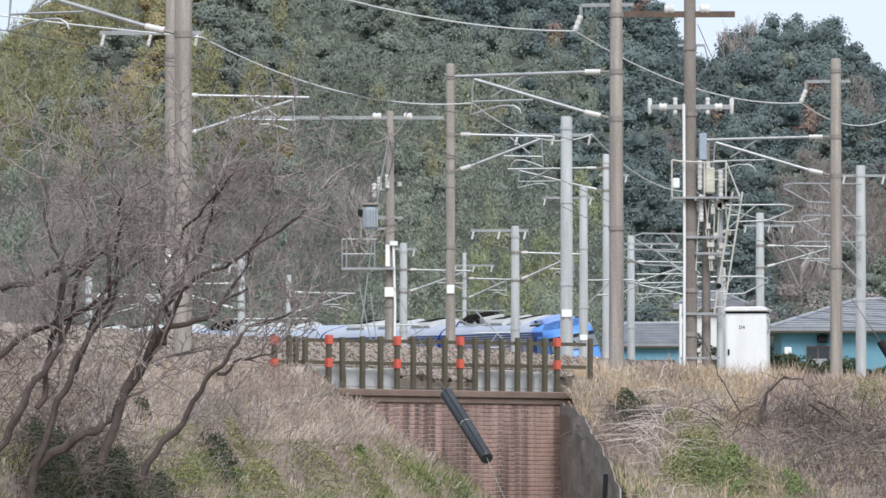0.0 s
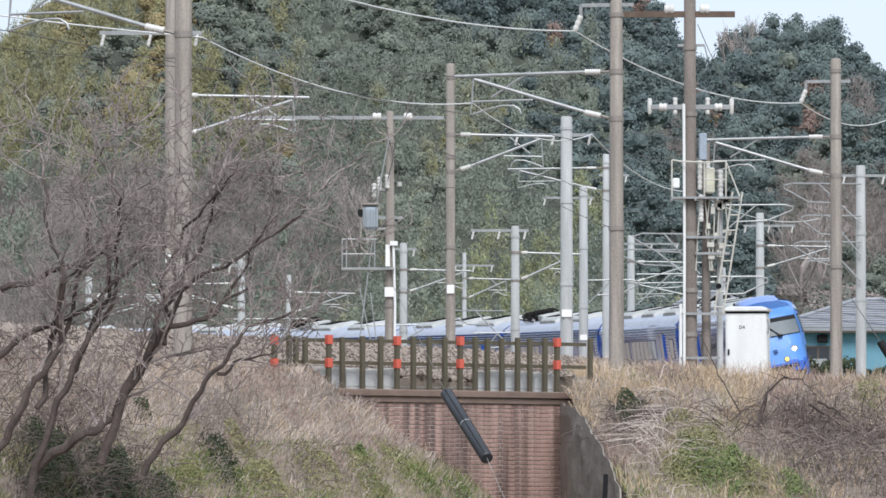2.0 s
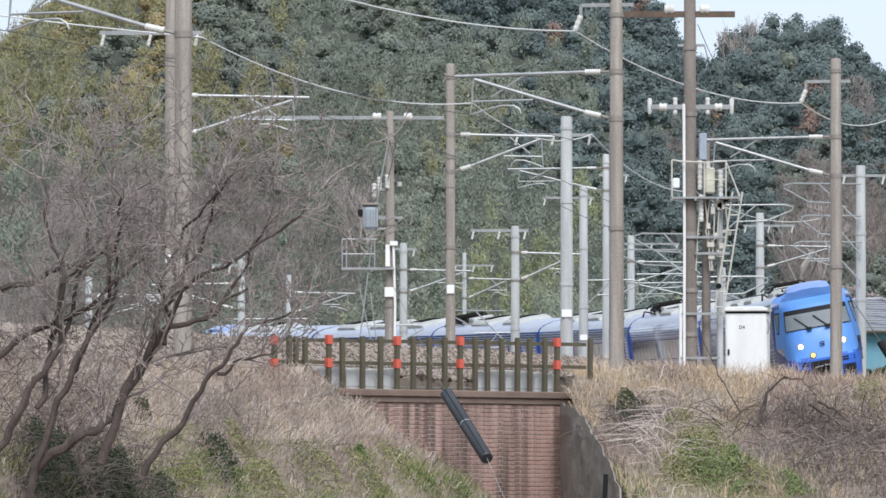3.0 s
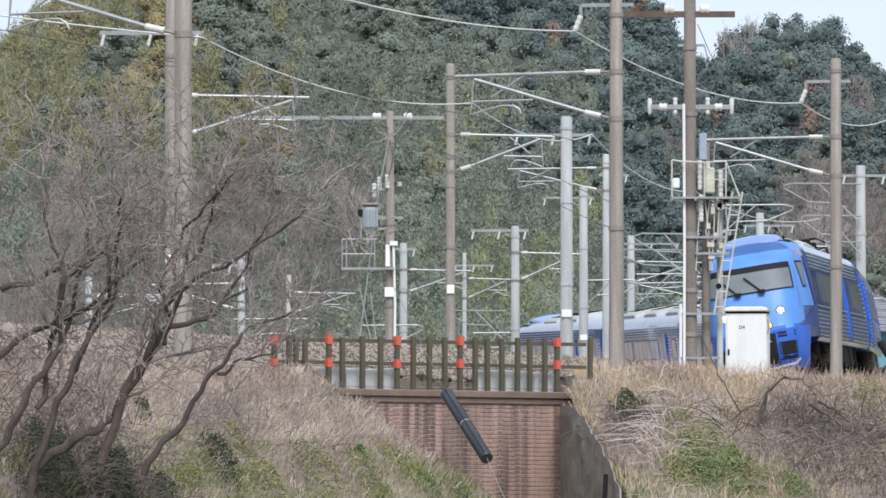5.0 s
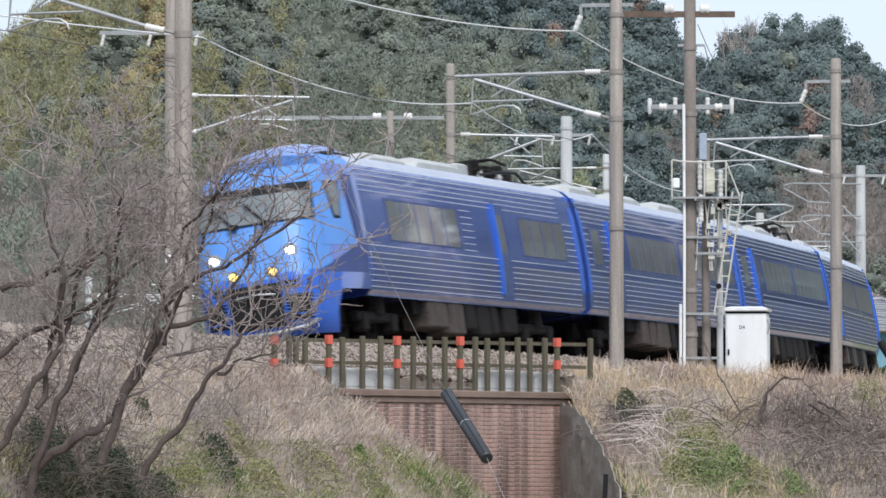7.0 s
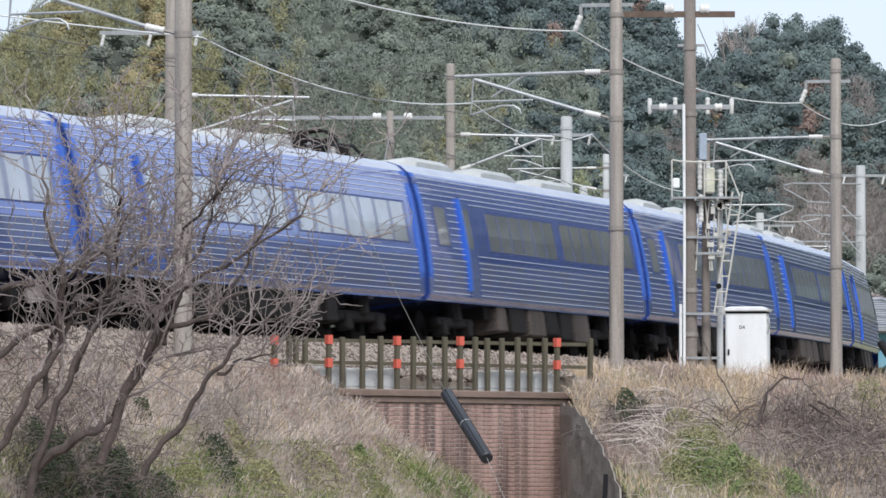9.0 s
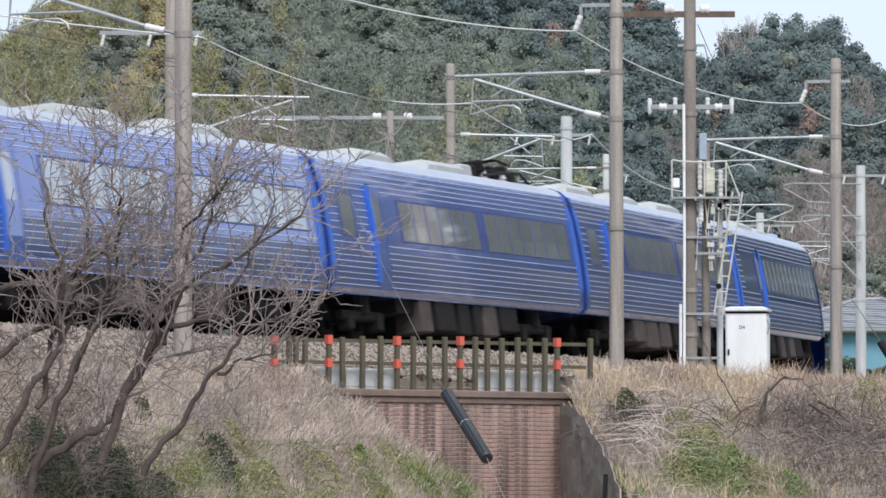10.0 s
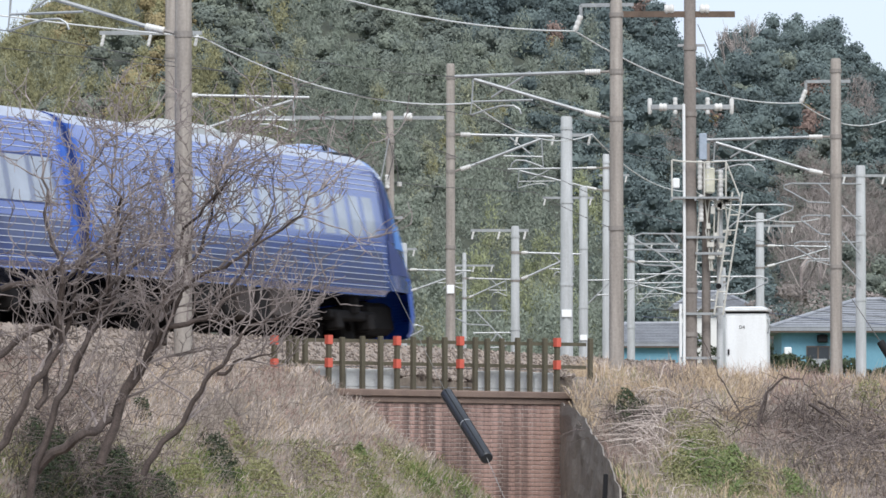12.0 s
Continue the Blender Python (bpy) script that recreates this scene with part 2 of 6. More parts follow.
def slope_z(x, y):
    """Height of the embankment on the near side, with the cut before the old abutment."""
    s, left = along(x, y)
    zr = float(np.interp(s, SS, TZ))
    low = 0.35
    wall_y = WALL_A.y + (x - WALL_A.x) * (WALL_B.y - WALL_A.y) / (WALL_B.x - WALL_A.x)
    if x > 2.0 and y < 127:
        wing_x = 2.1 + (126 - y) * 0.12
        if x > wing_x:
            return max(low, zr - 0.55 - 0.24 * max(0, 126.5 - y) - 0.05 * max(0, x - 6))
    flank = zr - 0.45 - 0.92 * max(0, left - 3.0)
    if x > WALL_A.x and y < wall_y + 0.7 and y < 127:
        return max(low, flank) if y < wall_y + 0.15 else min(3.4, max(low, flank))
    if x <= WALL_A.x and y < 132:
        return max(low, flank) if y < wall_y + 3 else zr - 0.5
    return zr - 0.52 - 0.06 * max(0, left - 7) ** 1.3


def embankment():
    xs = np.concatenate([np.arange(-30, -9, 1.5), np.arange(-9, 9, 0.25), np.arange(9, 30, 1.5)])
    ys = np.concatenate([np.arange(76, 112, 0.6), np.arange(112, 130, 0.25), np.arange(130, 205, 1.5)])
    g = Geo()
    keep = {}
    for j, y in enumerate(ys):
        for i, x in enumerate(xs):
            s, left = along(x, y)
            if left < 2.3:
                continue
            z = bank_z(x, y)
            p = Vector((x, y, z))
            if z > 0.5:
                z += noise.noise(p * 2.1) * 0.04
            keep[i, j] = len(g.v)
            g.v.append((x, y, z))
    for j in range(len(ys) - 1):
        for i in range(len(xs) - 1):
            q = [keep.get(k) for k in ((i, j), (i + 1, j), (i + 1, j + 1), (i, j + 1))]
            if None not in q:
                g.f.append(tuple(q))
    tagged(part("embankment", g, SOIL, smooth=True), "grassy railway embankment of dry brown soil", "embankment", kind="structure")


def track_bed():
    """Ballast shoulders, canted on the curve, under two tracks."""
    rings = []
    for s in np.arange(-330, 62, 3.0):
        sec = ((2.95, -0.62), (2.5, -0.38), (1.75, 0.0 + CANT * 1.75), (0, -0.08), (-1.7, -0.08 - CANT * 1.6), (-2.6, -0.35), (-3.4, -0.2), (-12, -0.35), (-14, -2.5))
        rings.append([beside(s, l, u) for l, u in sec])
    tagged(part("track_bed", Geo().loft(rings), BALLAST, smooth=False), "grey-brown crushed stone railway ballast bed", "ballast", kind="structure")
    for off, nm in ((0.55, "rail"), (-0.55, "rail")):
        g = Geo()
        rings = []
        for s in np.arange(-330, 60, 3.0):
            ring = []
            for a, b in ((-0.035, -0.08), (0.035, -0.08), (0.035, 0.03), (-0.035, 0.03)):
                ring.append(beside(s, off + a, CANT * off + b))
            rings.append(ring)
        g.loft(rings, closed=True, caps=True)
        tagged(part(nm, g, STEEL), "worn steel running rail on ballast", "rail", group="running rails", kind="structure")


embankment()
track_bed()


# ---------- the wooded hill ----------
def hazed_leaf(name, a, k=0.55):
    return mat(name, a, tuple(c * k for c in a), 0.8, 0, 0.045, 0.23, 0, 0.45, island=0.14, spec=0.1)


# foliage colours paled and blued: distance haze is painted into them
LEAF = [
    hazed_leaf("bamboo_leaves", (0.30, 0.285, 0.155)), hazed_leaf("pale_bamboo_leaves", (0.339, 0.345, 0.232)),
    hazed_leaf("evergreen_leaves", (0.223, 0.249, 0.197)), hazed_leaf("haze_grey_evergreen_leaves", (0.243, 0.266, 0.217)),
    hazed_leaf("dark_cedar_leaves", (0.138, 0.175, 0.172)), hazed_leaf("haze_blue_cedar_leaves", (0.17, 0.212, 0.20)),
    hazed_leaf("olive_brown_leaves", (0.36, 0.29, 0.155)), hazed_leaf("bare_winter_twigs", (0.294, 0.254, 0.232)),
    hazed_leaf("haze_grey_bamboo_leaves", (0.254, 0.287, 0.228)), hazed_leaf("yellow_green_bamboo_leaves", (0.311, 0.333, 0.186)),
    hazed_leaf("rust_brown_leaves", (0.254, 0.181, 0.153)), hazed_leaf("dark_evergreen_leaves", (0.184, 0.208, 0.176)),
]


def ball():
    """Triangles of a small round lump of 80, only those towards the camera kept, as corners."""
    bm = bmesh.new()
    bmesh.ops.create_icosphere(bm, subdivisions=2, radius=1)
    co = np.array([v.co[:] for v in bm.verts])
    tri = np.array([[v.index for v in f.verts] for f in bm.faces])
    bm.free()
    front = co[tri].mean(1)
    return co, tri[(front[:, 1] < 0.35) & (front[:, 2] > -0.75)]


BALL_CO, BALL_TRI = ball()


def crown(rng, centre, radius, height, count, size, kind, lobes=9, core=False):
    """Leaf clumps of a crown as small triangles on a heap of lobes; returns corners and the lobe of each."""
    k = rng.integers(0, lobes, count)
    h = rng.uniform(-0.4, 1.0, lobes)
    h[0] = 1.0
    ang = rng.uniform(0, 2 * math.pi, lobes)
    spread = {0: 0.5, 1: 0.72, 2: 0.62, 3: 0.7, 4: 0.6}[kind]
    out = np.sqrt(np.clip(1 - np.clip(h, 0, 1) ** 2, 0.05, 1)) if kind not in (0, 2) else np.clip(1.05 - h, 0.1, 1.1)
    mid = np.stack([np.cos(ang) * out * radius * spread, np.sin(ang) * out * radius * spread, h * height * 0.85], -1)
    lr = radius * rng.uniform(0.2, 0.52, lobes) * (0.8 if kind == 0 else 1)
    squash = {0: 2.0, 1: 0.75, 2: 0.9, 3: 0.8, 4: 1.3}[kind]
    u = rng.normal(size=(count, 3))
    u /= np.linalg.norm(u, axis=1)[:, None]
    u[:, 2] = np.where(u[:, 2] < -0.35, -u[:, 2], u[:, 2])
    # leaves on the far side are flipped round to the camera's side
    u[:, 1] = np.where(u[:, 1] > 0.45, -u[:, 1], u[:, 1])
    depth = rng.uniform(0.8, 1.0, count) + 0.38 * rng.uniform(0, 1, count) ** 2.2
    if kind == 0:
        depth = rng.uniform(0.35, 1.15, count)
    pts = centre + mid[k] + u * (lr[k] * depth)[:, None] * np.array([1, 1, squash])
    n = (u if kind else u * 0.8 + np.array([0.0, -0.25, 0.35])) + rng.normal(size=(count, 3)) * 0.28
    n /= np.linalg.norm(n, axis=1)[:, None]
    a = np.cross(n, rng.normal(size=(count, 3)))
    a /= np.linalg.norm(a, axis=1)[:, None] + 1e-9
    w = (size * rng.uniform(0.7, 1.4, count))[:, None]
    f = np.full((count, 1), 0.9)
    if kind == 4:
        a = np.array([0, 0, 0.8]) + rng.normal(size=(count, 3)) * 0.5
        a /= np.linalg.norm(a, axis=1)[:, None]
        w, f = w * 3.0, f * 0.07
    elif kind == 0:
        a = np.array([0, 0, 0.8]) + u * 0.5 + rng.normal(size=(count, 3)) * 0.55
        a /= np.linalg.norm(a, axis=1)[:, None]
        w, f = w * 1.35, f * 0.42
    c = np.cross(n, a)
    tri = np.stack([pts + a * w * 1.1, pts - a * w * 0.6 + c * w * f, pts - a * w * 0.6 - c * w * f], 1)
    if core and kind in (1, 2, 3):
        lump = BALL_CO[None] * rng.uniform(0.6, 1.0, (lobes, len(BALL_CO), 1)) * (lr * 0.78)[:, None, None] * np.array([1, 1, squash])
        lump = lump + (centre + mid)[:, None, :]
        tri = np.concatenate([tri, lump[:, BALL_TRI].reshape(-1, 3, 3)])
        k = np.concatenate([k, np.repeat(np.arange(lobes), len(BALL_TRI))])
    return tri, k


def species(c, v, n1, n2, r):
    """Which tree stands at picture column c and row v, chosen to fit the camera's view: its shape and its foliage."""
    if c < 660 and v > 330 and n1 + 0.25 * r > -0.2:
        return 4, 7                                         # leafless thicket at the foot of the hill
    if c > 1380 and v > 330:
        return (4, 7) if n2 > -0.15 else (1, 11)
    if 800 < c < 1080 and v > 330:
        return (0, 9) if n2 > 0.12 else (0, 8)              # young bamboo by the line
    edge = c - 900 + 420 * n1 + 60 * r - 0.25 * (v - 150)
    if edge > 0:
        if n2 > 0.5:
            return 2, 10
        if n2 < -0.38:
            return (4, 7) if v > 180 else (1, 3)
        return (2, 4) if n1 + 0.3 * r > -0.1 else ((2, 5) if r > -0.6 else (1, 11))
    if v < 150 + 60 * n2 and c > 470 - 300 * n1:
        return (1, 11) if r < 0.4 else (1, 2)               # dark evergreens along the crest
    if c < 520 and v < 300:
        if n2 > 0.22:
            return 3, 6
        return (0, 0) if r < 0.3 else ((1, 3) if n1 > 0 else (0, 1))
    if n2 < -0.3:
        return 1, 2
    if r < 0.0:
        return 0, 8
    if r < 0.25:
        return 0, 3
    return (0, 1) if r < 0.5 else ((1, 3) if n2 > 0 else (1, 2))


def woods():
    rng = np.random.default_rng(7)
    EDGE = 43 * 42
    blocks, kinds = [], []
    made = 0
    while made < EDGE + 600:
        if made < EDGE:
            # trees are spread over picture columns to fill the camera's view
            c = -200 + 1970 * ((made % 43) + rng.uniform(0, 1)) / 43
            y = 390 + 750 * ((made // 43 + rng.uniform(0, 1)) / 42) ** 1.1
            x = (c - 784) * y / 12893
        else:
            x, y = (rng.uniform(85, 330), rng.uniform(440, 760)) if made % 3 else (rng.uniform(-330, -90), rng.uniform(230, 700))     # unseen crowns on the two added hills, for dark reflections
            c = 1500
        z = float(ground_z(x, y))
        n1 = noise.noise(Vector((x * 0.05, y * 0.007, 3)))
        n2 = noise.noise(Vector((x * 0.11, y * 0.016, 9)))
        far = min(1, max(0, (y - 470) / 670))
        # picture row of the tree, for choosing its species by the view
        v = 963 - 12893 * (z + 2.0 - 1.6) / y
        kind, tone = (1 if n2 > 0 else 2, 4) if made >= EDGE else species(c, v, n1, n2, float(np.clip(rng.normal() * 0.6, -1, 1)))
        if made >= EDGE:
            radius, count, size = rng.uniform(5, 8), 150, 1.7
        else:
            radius = (1.6 + 2.1 * far) * (rng.uniform(0.65, 1.5) if far < 0.7 else rng.uniform(0.75, 1.15))
            count = int((470 + 480 * far) * (radius / (1.5 + 2.3 * far)) ** 1.3)
            size = 0.095 + 0.105 * far
            count = int(count * (1.45 if kind == 0 else 1.05))
        height = radius * {0: 1.9, 1: 0.9, 2: 1.8, 3: 1.0, 4: 1.3}[kind] * rng.uniform(0.85, 1.2)
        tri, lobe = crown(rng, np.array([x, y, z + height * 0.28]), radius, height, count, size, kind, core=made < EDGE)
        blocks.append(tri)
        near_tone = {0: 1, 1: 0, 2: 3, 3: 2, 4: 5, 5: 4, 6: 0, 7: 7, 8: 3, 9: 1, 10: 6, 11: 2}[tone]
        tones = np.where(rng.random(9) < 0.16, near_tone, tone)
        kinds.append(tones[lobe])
        made += 1
    v = np.concatenate(blocks).reshape(-1, 3)
    k = np.concatenate(kinds)
    me = bpy.data.meshes.new("hill_woods")
    n = len(k)
    me.vertices.add(n * 3)
    me.vertices.foreach_set("co", v.astype(np.float32).ravel())
    me.loops.add(n * 3)
    me.loops.foreach_set("vertex_index", np.arange(n * 3, dtype=np.int32))
    me.polygons.add(n)
    me.polygons.foreach_set("loop_start", np.arange(0, n * 3, 3, dtype=np.int32))
    me.polygons.foreach_set("loop_total", np.full(n, 3, dtype=np.int32))
    for m in LEAF:
        me.materials.append(m)
    me.polygons.foreach_set("material_index", k.astype(np.int32))
    me.update(calc_edges=True)
    tagged(new("hill_woods", me), "mixed bamboo, evergreen and cedar woods covering the hill", "woods", kind="stuff")


woods()

# ---------- the train: seven cars ----------
L_END, L_MID = 21.0, 20.6
SIDE = ((1.30, 0.93), (1.385, 1.0), (1.425, 1.35), (1.44, 1.8), (1.425, 2.3), (1.395, 2.8), (1.345, 3.2), (1.29, 3.33))
TOP = ((1.29, 3.33), (1.17, 3.47), (0.95, 3.58), (0.6, 3.66), (0, 3.69))


def side_y(z):
    return float(np.interp(z, [q[1] for q in SIDE], [q[0] for q in SIDE]))


def side_panel(x0, x1, z0, z1, out, n=5):
    """A panel that follows the car's side, standing proud of it; its edge is closed back to the body."""
    zs = [z0 + (z1 - z0) * i / n for i in range(n + 1)]
    g = Geo()
    outer = [[(x, side_y(z) + out, z) for z in zs] for x in (x0, x1)]
    inner = [[(x, side_y(z) - 0.01, z) for z in zs] for x in (x0, x1)]
    g.loft(outer)
    m = len(zs)
    g.loft([inner[0], outer[0]])
    g.loft([outer[1], inner[1]])
    for i in (0, -1):
        g.add([inner[0][i], inner[1][i], outer[1][i], outer[0][i]], [(0, 1, 2, 3)])
    return g


def mirrored(g):
    h = Geo()
    h.v = [(x, -y, z) for x, y, z in g.v]
    h.f = [tuple(reversed(f)) for f in g.f]
    return h


def both_sides(name, g, material, parent, label=""):
    part(name, g, material, parent, label, smooth=False)
    part(name, mirrored(g), material, parent, label, smooth=False)


def shell(x0, x1, car):
    """Body sides, floor and roof of a car between two sections."""
    g = Geo()
    ring = lambda x: [(x, y, z) for y, z in SIDE]
    g.loft([ring(x0), ring(x1)])
    body = Geo()
    body.v, body.f = g.v + [(x, -y, z) for x, y, z in g.v], g.f + [tuple(len(g.v) + i for i in reversed(f)) for f in g.f]
    for x, flip in ((x0, True), (x1, False)):
        cap = [(x, y, z) for y, z in SIDE + TOP[1:]] + [(x, -y, z) for y, z in reversed(SIDE + TOP[1:-1])]
        body.add(cap, [tuple(range(len(cap)))[::-1] if flip else tuple(range(len(cap)))])
    body.box(x0, x1, -1.3, 1.3, 0.9, 0.94)
    part("body", body, BLUE, car, smooth=True)
    top = list(TOP) + [(-y, z) for y, z in reversed(TOP[:-1])]
    both_sides("lower_panel", side_panel(x0 + 0.3, x1 - 0.3, 0.955, 1.72, 0.005), BLUE_LOW, car, "lower side panel with dust and a painted-in ground reflection")
    part("roof", Geo().loft([[(x, y, z) for y, z in top] for x in (x0, x1)]), ROOF, car, "pale blue-grey roof", smooth=True)


def lines(x0, x1, zs, car):
    for z in zs:
        both_sides("trim_line", side_panel(x0, x1, z - 0.0048, z + 0.0048, 0.012, 1), TRIM, car)


UPPER_LINES = (2.84, 2.94, 3.04, 3.14, 3.24)
LOWER_LINES = (1.06, 1.165, 1.27, 1.375, 1.48, 1.585, 1.69, 1.82)


def windows(x0, x1, count, car, gap=0.055):
    """A dark band with panes of its own between slim uprights."""
    step = (x1 - x0) / count
    both_sides("window_band", side_panel(x0 - 0.08, x1 + 0.08, 1.93, 2.74, 0.006), BLUE if gap > 0.1 else NAVY, car)
    for i in range(count):
        a, b = x0 + step * i + gap, x0 + step * (i + 1) - gap
        both_sides("window", side_panel(a, b, 1.96, 2.70, 0.012), GLASS, car)


def door(x, car):
    """A plug door with its bright seam on one side and a small pane."""
    both_sides("door", side_panel(x - 0.42, x + 0.42, 1.0, 2.92, 0.016), BLUE, car)
    both_sides("door_window", side_panel(x - 0.22, x + 0.22, 1.95, 2.72, 0.022), GLASS, car)
    both_sides("door_seam", side_panel(x + 0.42, x + 0.56, 1.12, 2.92, 0.06), SEAM, car, "azure raised door seam")
    # raised black panel paints in the dark inside the door pocket
    both_sides("door_slot_shade", side_panel(x + 0.3, x + 0.42, 2.66, 2.96, 0.03, 2), BLACK, car, "black panel standing in for the shaded door pocket")
    both_sides("door_edge", side_panel(x - 0.46, x - 0.42, 1.0, 2.92, 0.02), NAVY, car)


def bogie(x, car):
    g = Geo()
    for y in (-0.98, 0.98):
        g.box(x - 1.5, x + 1.5, y - 0.09, y + 0.09, 0.48, 0.66, c=0.03)
        for q in (-1.05, 1.05):
            g.box(x + q - 0.2, x + q + 0.2, y - 0.13, y + 0.13, 0.3, 0.62, c=0.03)
        g.tube([(x, y, 0.6), (x, y, 0.92)], 0.22, 12)
    g.box(x - 0.3, x + 0.3, -1, 1, 0.5, 0.75)
    part("bogie_frame", g, UNDER, car)
    for q in (-1.05, 1.05):
        w = Geo()
        for y in (-0.56, 0.56):
            w.tube([(x + q, y - 0.065, 0.43), (x + q, y + 0.065, 0.43)], 0.43, 24)
        w.tube([(x + q, -0.7, 0.43), (x + q, 0.7, 0.43)], 0.08, 8)
        part("wheelset", w, UNDER, car)


def underframe(x0, x1, car, rng):
    part("chassis", Geo().box(x0, x1, -1.15, 1.15, 0.66, 0.92), UNDER, car, "black grimy chassis")
    x = x0 + 0.2
    while x < x1 - 0.6:
        w = rng.uniform(0.5, 1.5)
        if x + w > x1 - 0.2:
            break
        for sgn in (1, -1):
            lo = rng.uniform(0.28, 0.42)
            g = Geo().box(x, x + w, min(sgn * 0.75, sgn * 1.3), max(sgn * 0.75, sgn * 1.3), lo, 0.9, c=0.03)
            part("equipment_box", g, CASING if rng.random() < 0.5 else UNDER, car)
        x += w + rng.uniform(0.12, 0.5)
    part("cable_tray", Geo().box(x0, x1, -0.5, 0.5, 0.42, 0.66), UNDER, car)


def roof_unit(x0, x1, car, material=None, w=0.8, z1=3.87):
    g = Geo()
    prof = [(-w, 3.42), (-w, z1 - 0.14), (-w + 0.16, z1 - 0.02), (0, z1), (w - 0.16, z1 - 0.02), (w, z1 - 0.14), (w, 3.42)]
    rings = [[(x, y, 3.42 + (z - 3.42) * k) for y, z in prof] for x, k in ((x0, 0.2), (x0 + 0.12, 0.85), (x0 + 0.35, 1), (x1 - 0.35, 1), (x1 - 0.12, 0.85), (x1, 0.2))]
    g.loft(rings, caps=True)
    u = part("roof_unit", g, material or UNITGREY, car, "rounded grey air-conditioning housing", smooth=True)
    v = Geo()
    for i in range(6):
        xx = x0 + 0.6 + i * (x1 - x0 - 1.2) / 6
        v.box(xx, xx + 0.05, -w * 0.7, w * 0.7, z1 - 0.01, z1 + 0.015)
    part("vent_grille", v, UNDER, u)


def pantograph(x, car, raised):
    frame_bm = Geo()
    for y in (-0.55, 0.55):
        frame_bm.tube([(x - 0.9, y, 3.86), (x + 0.9, y, 3.86)], 0.04, 6)
    for dx in (-0.9, 0.9):
        frame_bm.tube([(x + dx, -0.6, 3.86), (x + dx, 0.6, 3.86)], 0.04, 6)
    p = part("pantograph_base", frame_bm, UNDER, car, "dark pantograph frame")
    for dx in (-0.8, 0.8):
        for y in (-0.55, 0.55):
            g = Geo().tube([(x + dx, y, 3.6), (x + dx, y, 3.68), (x + dx, y, 3.7), (x + dx, y, 3.76), (x + dx, y, 3.78), (x + dx, y, 3.85)], [0.05, 0.09, 0.05, 0.09, 0.05, 0.05], 8)
            part("insulator", g, PORCELAIN, p)
    top = 4.95 if raised else 4.1
    kx = x + (0.95 if raised else 1.2)
    arms = Geo()
    for y in (-0.3, 0.3):
        arms.tube([(x - 0.5, y, 3.9), (kx, y * 0.6, (top + 3.9) / 2), (x - 0.1, y, top)], 0.03, 6)
        arms.tube([(x - 0.2, y * 0.5, 3.9), (kx - 0.1, y * 0.4, (top + 3.9) / 2 - 0.05)], 0.02, 6)
    part("arm", arms, UNDER, p)
    bow = Geo()
    for dx in (-0.2, 0.1):
        bow.tube([(x - 0.1 + dx, -0.85, top - 0.16), (x - 0.1 + dx, -0.6, top), (x - 0.1 + dx, 0.6, top), (x - 0.1 + dx, 0.85, top - 0.16)], 0.025, 6)
    part("contact_bow", bow, UNDER, p)
    part("switchgear_box", Geo().box(x + 1.6, x + 2.5, -0.5, 0.5, 3.6, 3.95, c=0.04), UNITGREY, car)
    for dx, w, z in ((-2.2, 0.35, 3.95), (-1.5, 0.25, 4.05), (-0.4, 0.3, 4.0), (0.5, 0.2, 4.1), (1.2, 0.22, 3.98)):
        part("roof_gear", Geo().box(x + dx, x + dx + w, -0.4, 0.5, 3.62, z, c=0.04), UNDER, p)
    for y in (-0.75, 0.75):
        part("roof_cable", Geo().tube([(x - 2.3, y, 3.62), (x - 1.5, y, 3.85), (x, y, 3.8), (x + 1.6, y, 3.7)], 0.035, 6), BLACK, p)


def gangway(x, car):
    g = Geo()
    ring = [(y * 0.9, z) for y, z in SIDE[1:]] + [(y * 0.9, z - 0.1) for y, z in TOP[1:]]
    ring = ring + [(-y, z) for y, z in reversed(ring[:-1])]
    g.loft([[(x + dx, y, z) for y, z in ring] for dx in (-0.3, 0.3)])
    part("gangway", g, BLACK, car, "black rubber gangway bellows")


def end_seams(x, sgn, car):
    """The azure outer fairing at a car's end."""
    a, b = sorted((x, x - sgn * 0.3))
    both_sides("end_fairing", side_panel(a, b, 0.94, 3.33, 0.02), SEAM, car, "azure fairing at the car's end")


NOSE_Z = (0.22, 0.32, 0.6, 1.0, 1.28, 1.42, 1.6, 1.78, 2.0, 2.22, 2.45, 2.7, 2.95, 3.08, 3.2, 3.32, 3.45, 3.58, 3.66)
NOSE_X = (-0.42, -0.26, -0.14, -0.12, -0.15, -0.19, -0.24, -0.29, -0.37, -0.46, -0.56, -0.68, -0.81, -0.89, -1.02, -1.25, -1.62, -2.2, -2.9)
CORNER = (0.98, 1.03, 1.07, 1.08, 1.08, 1.07, 1.06, 1.06, 1.05, 1.04, 1.02, 1.0, 0.97, 0.95, 0.92, 0.86, 0.74, 0.5, 0.2)
BACK = (1.22, 1.26, 1.3, 1.4, 1.42, 1.42, 1.43, 1.44, 1.437, 1.428, 1.418, 1.403, 1.38, 1.362, 1.347, 1.295, 1.19, 0.95, 0.6)
NOSE_END = -3.1


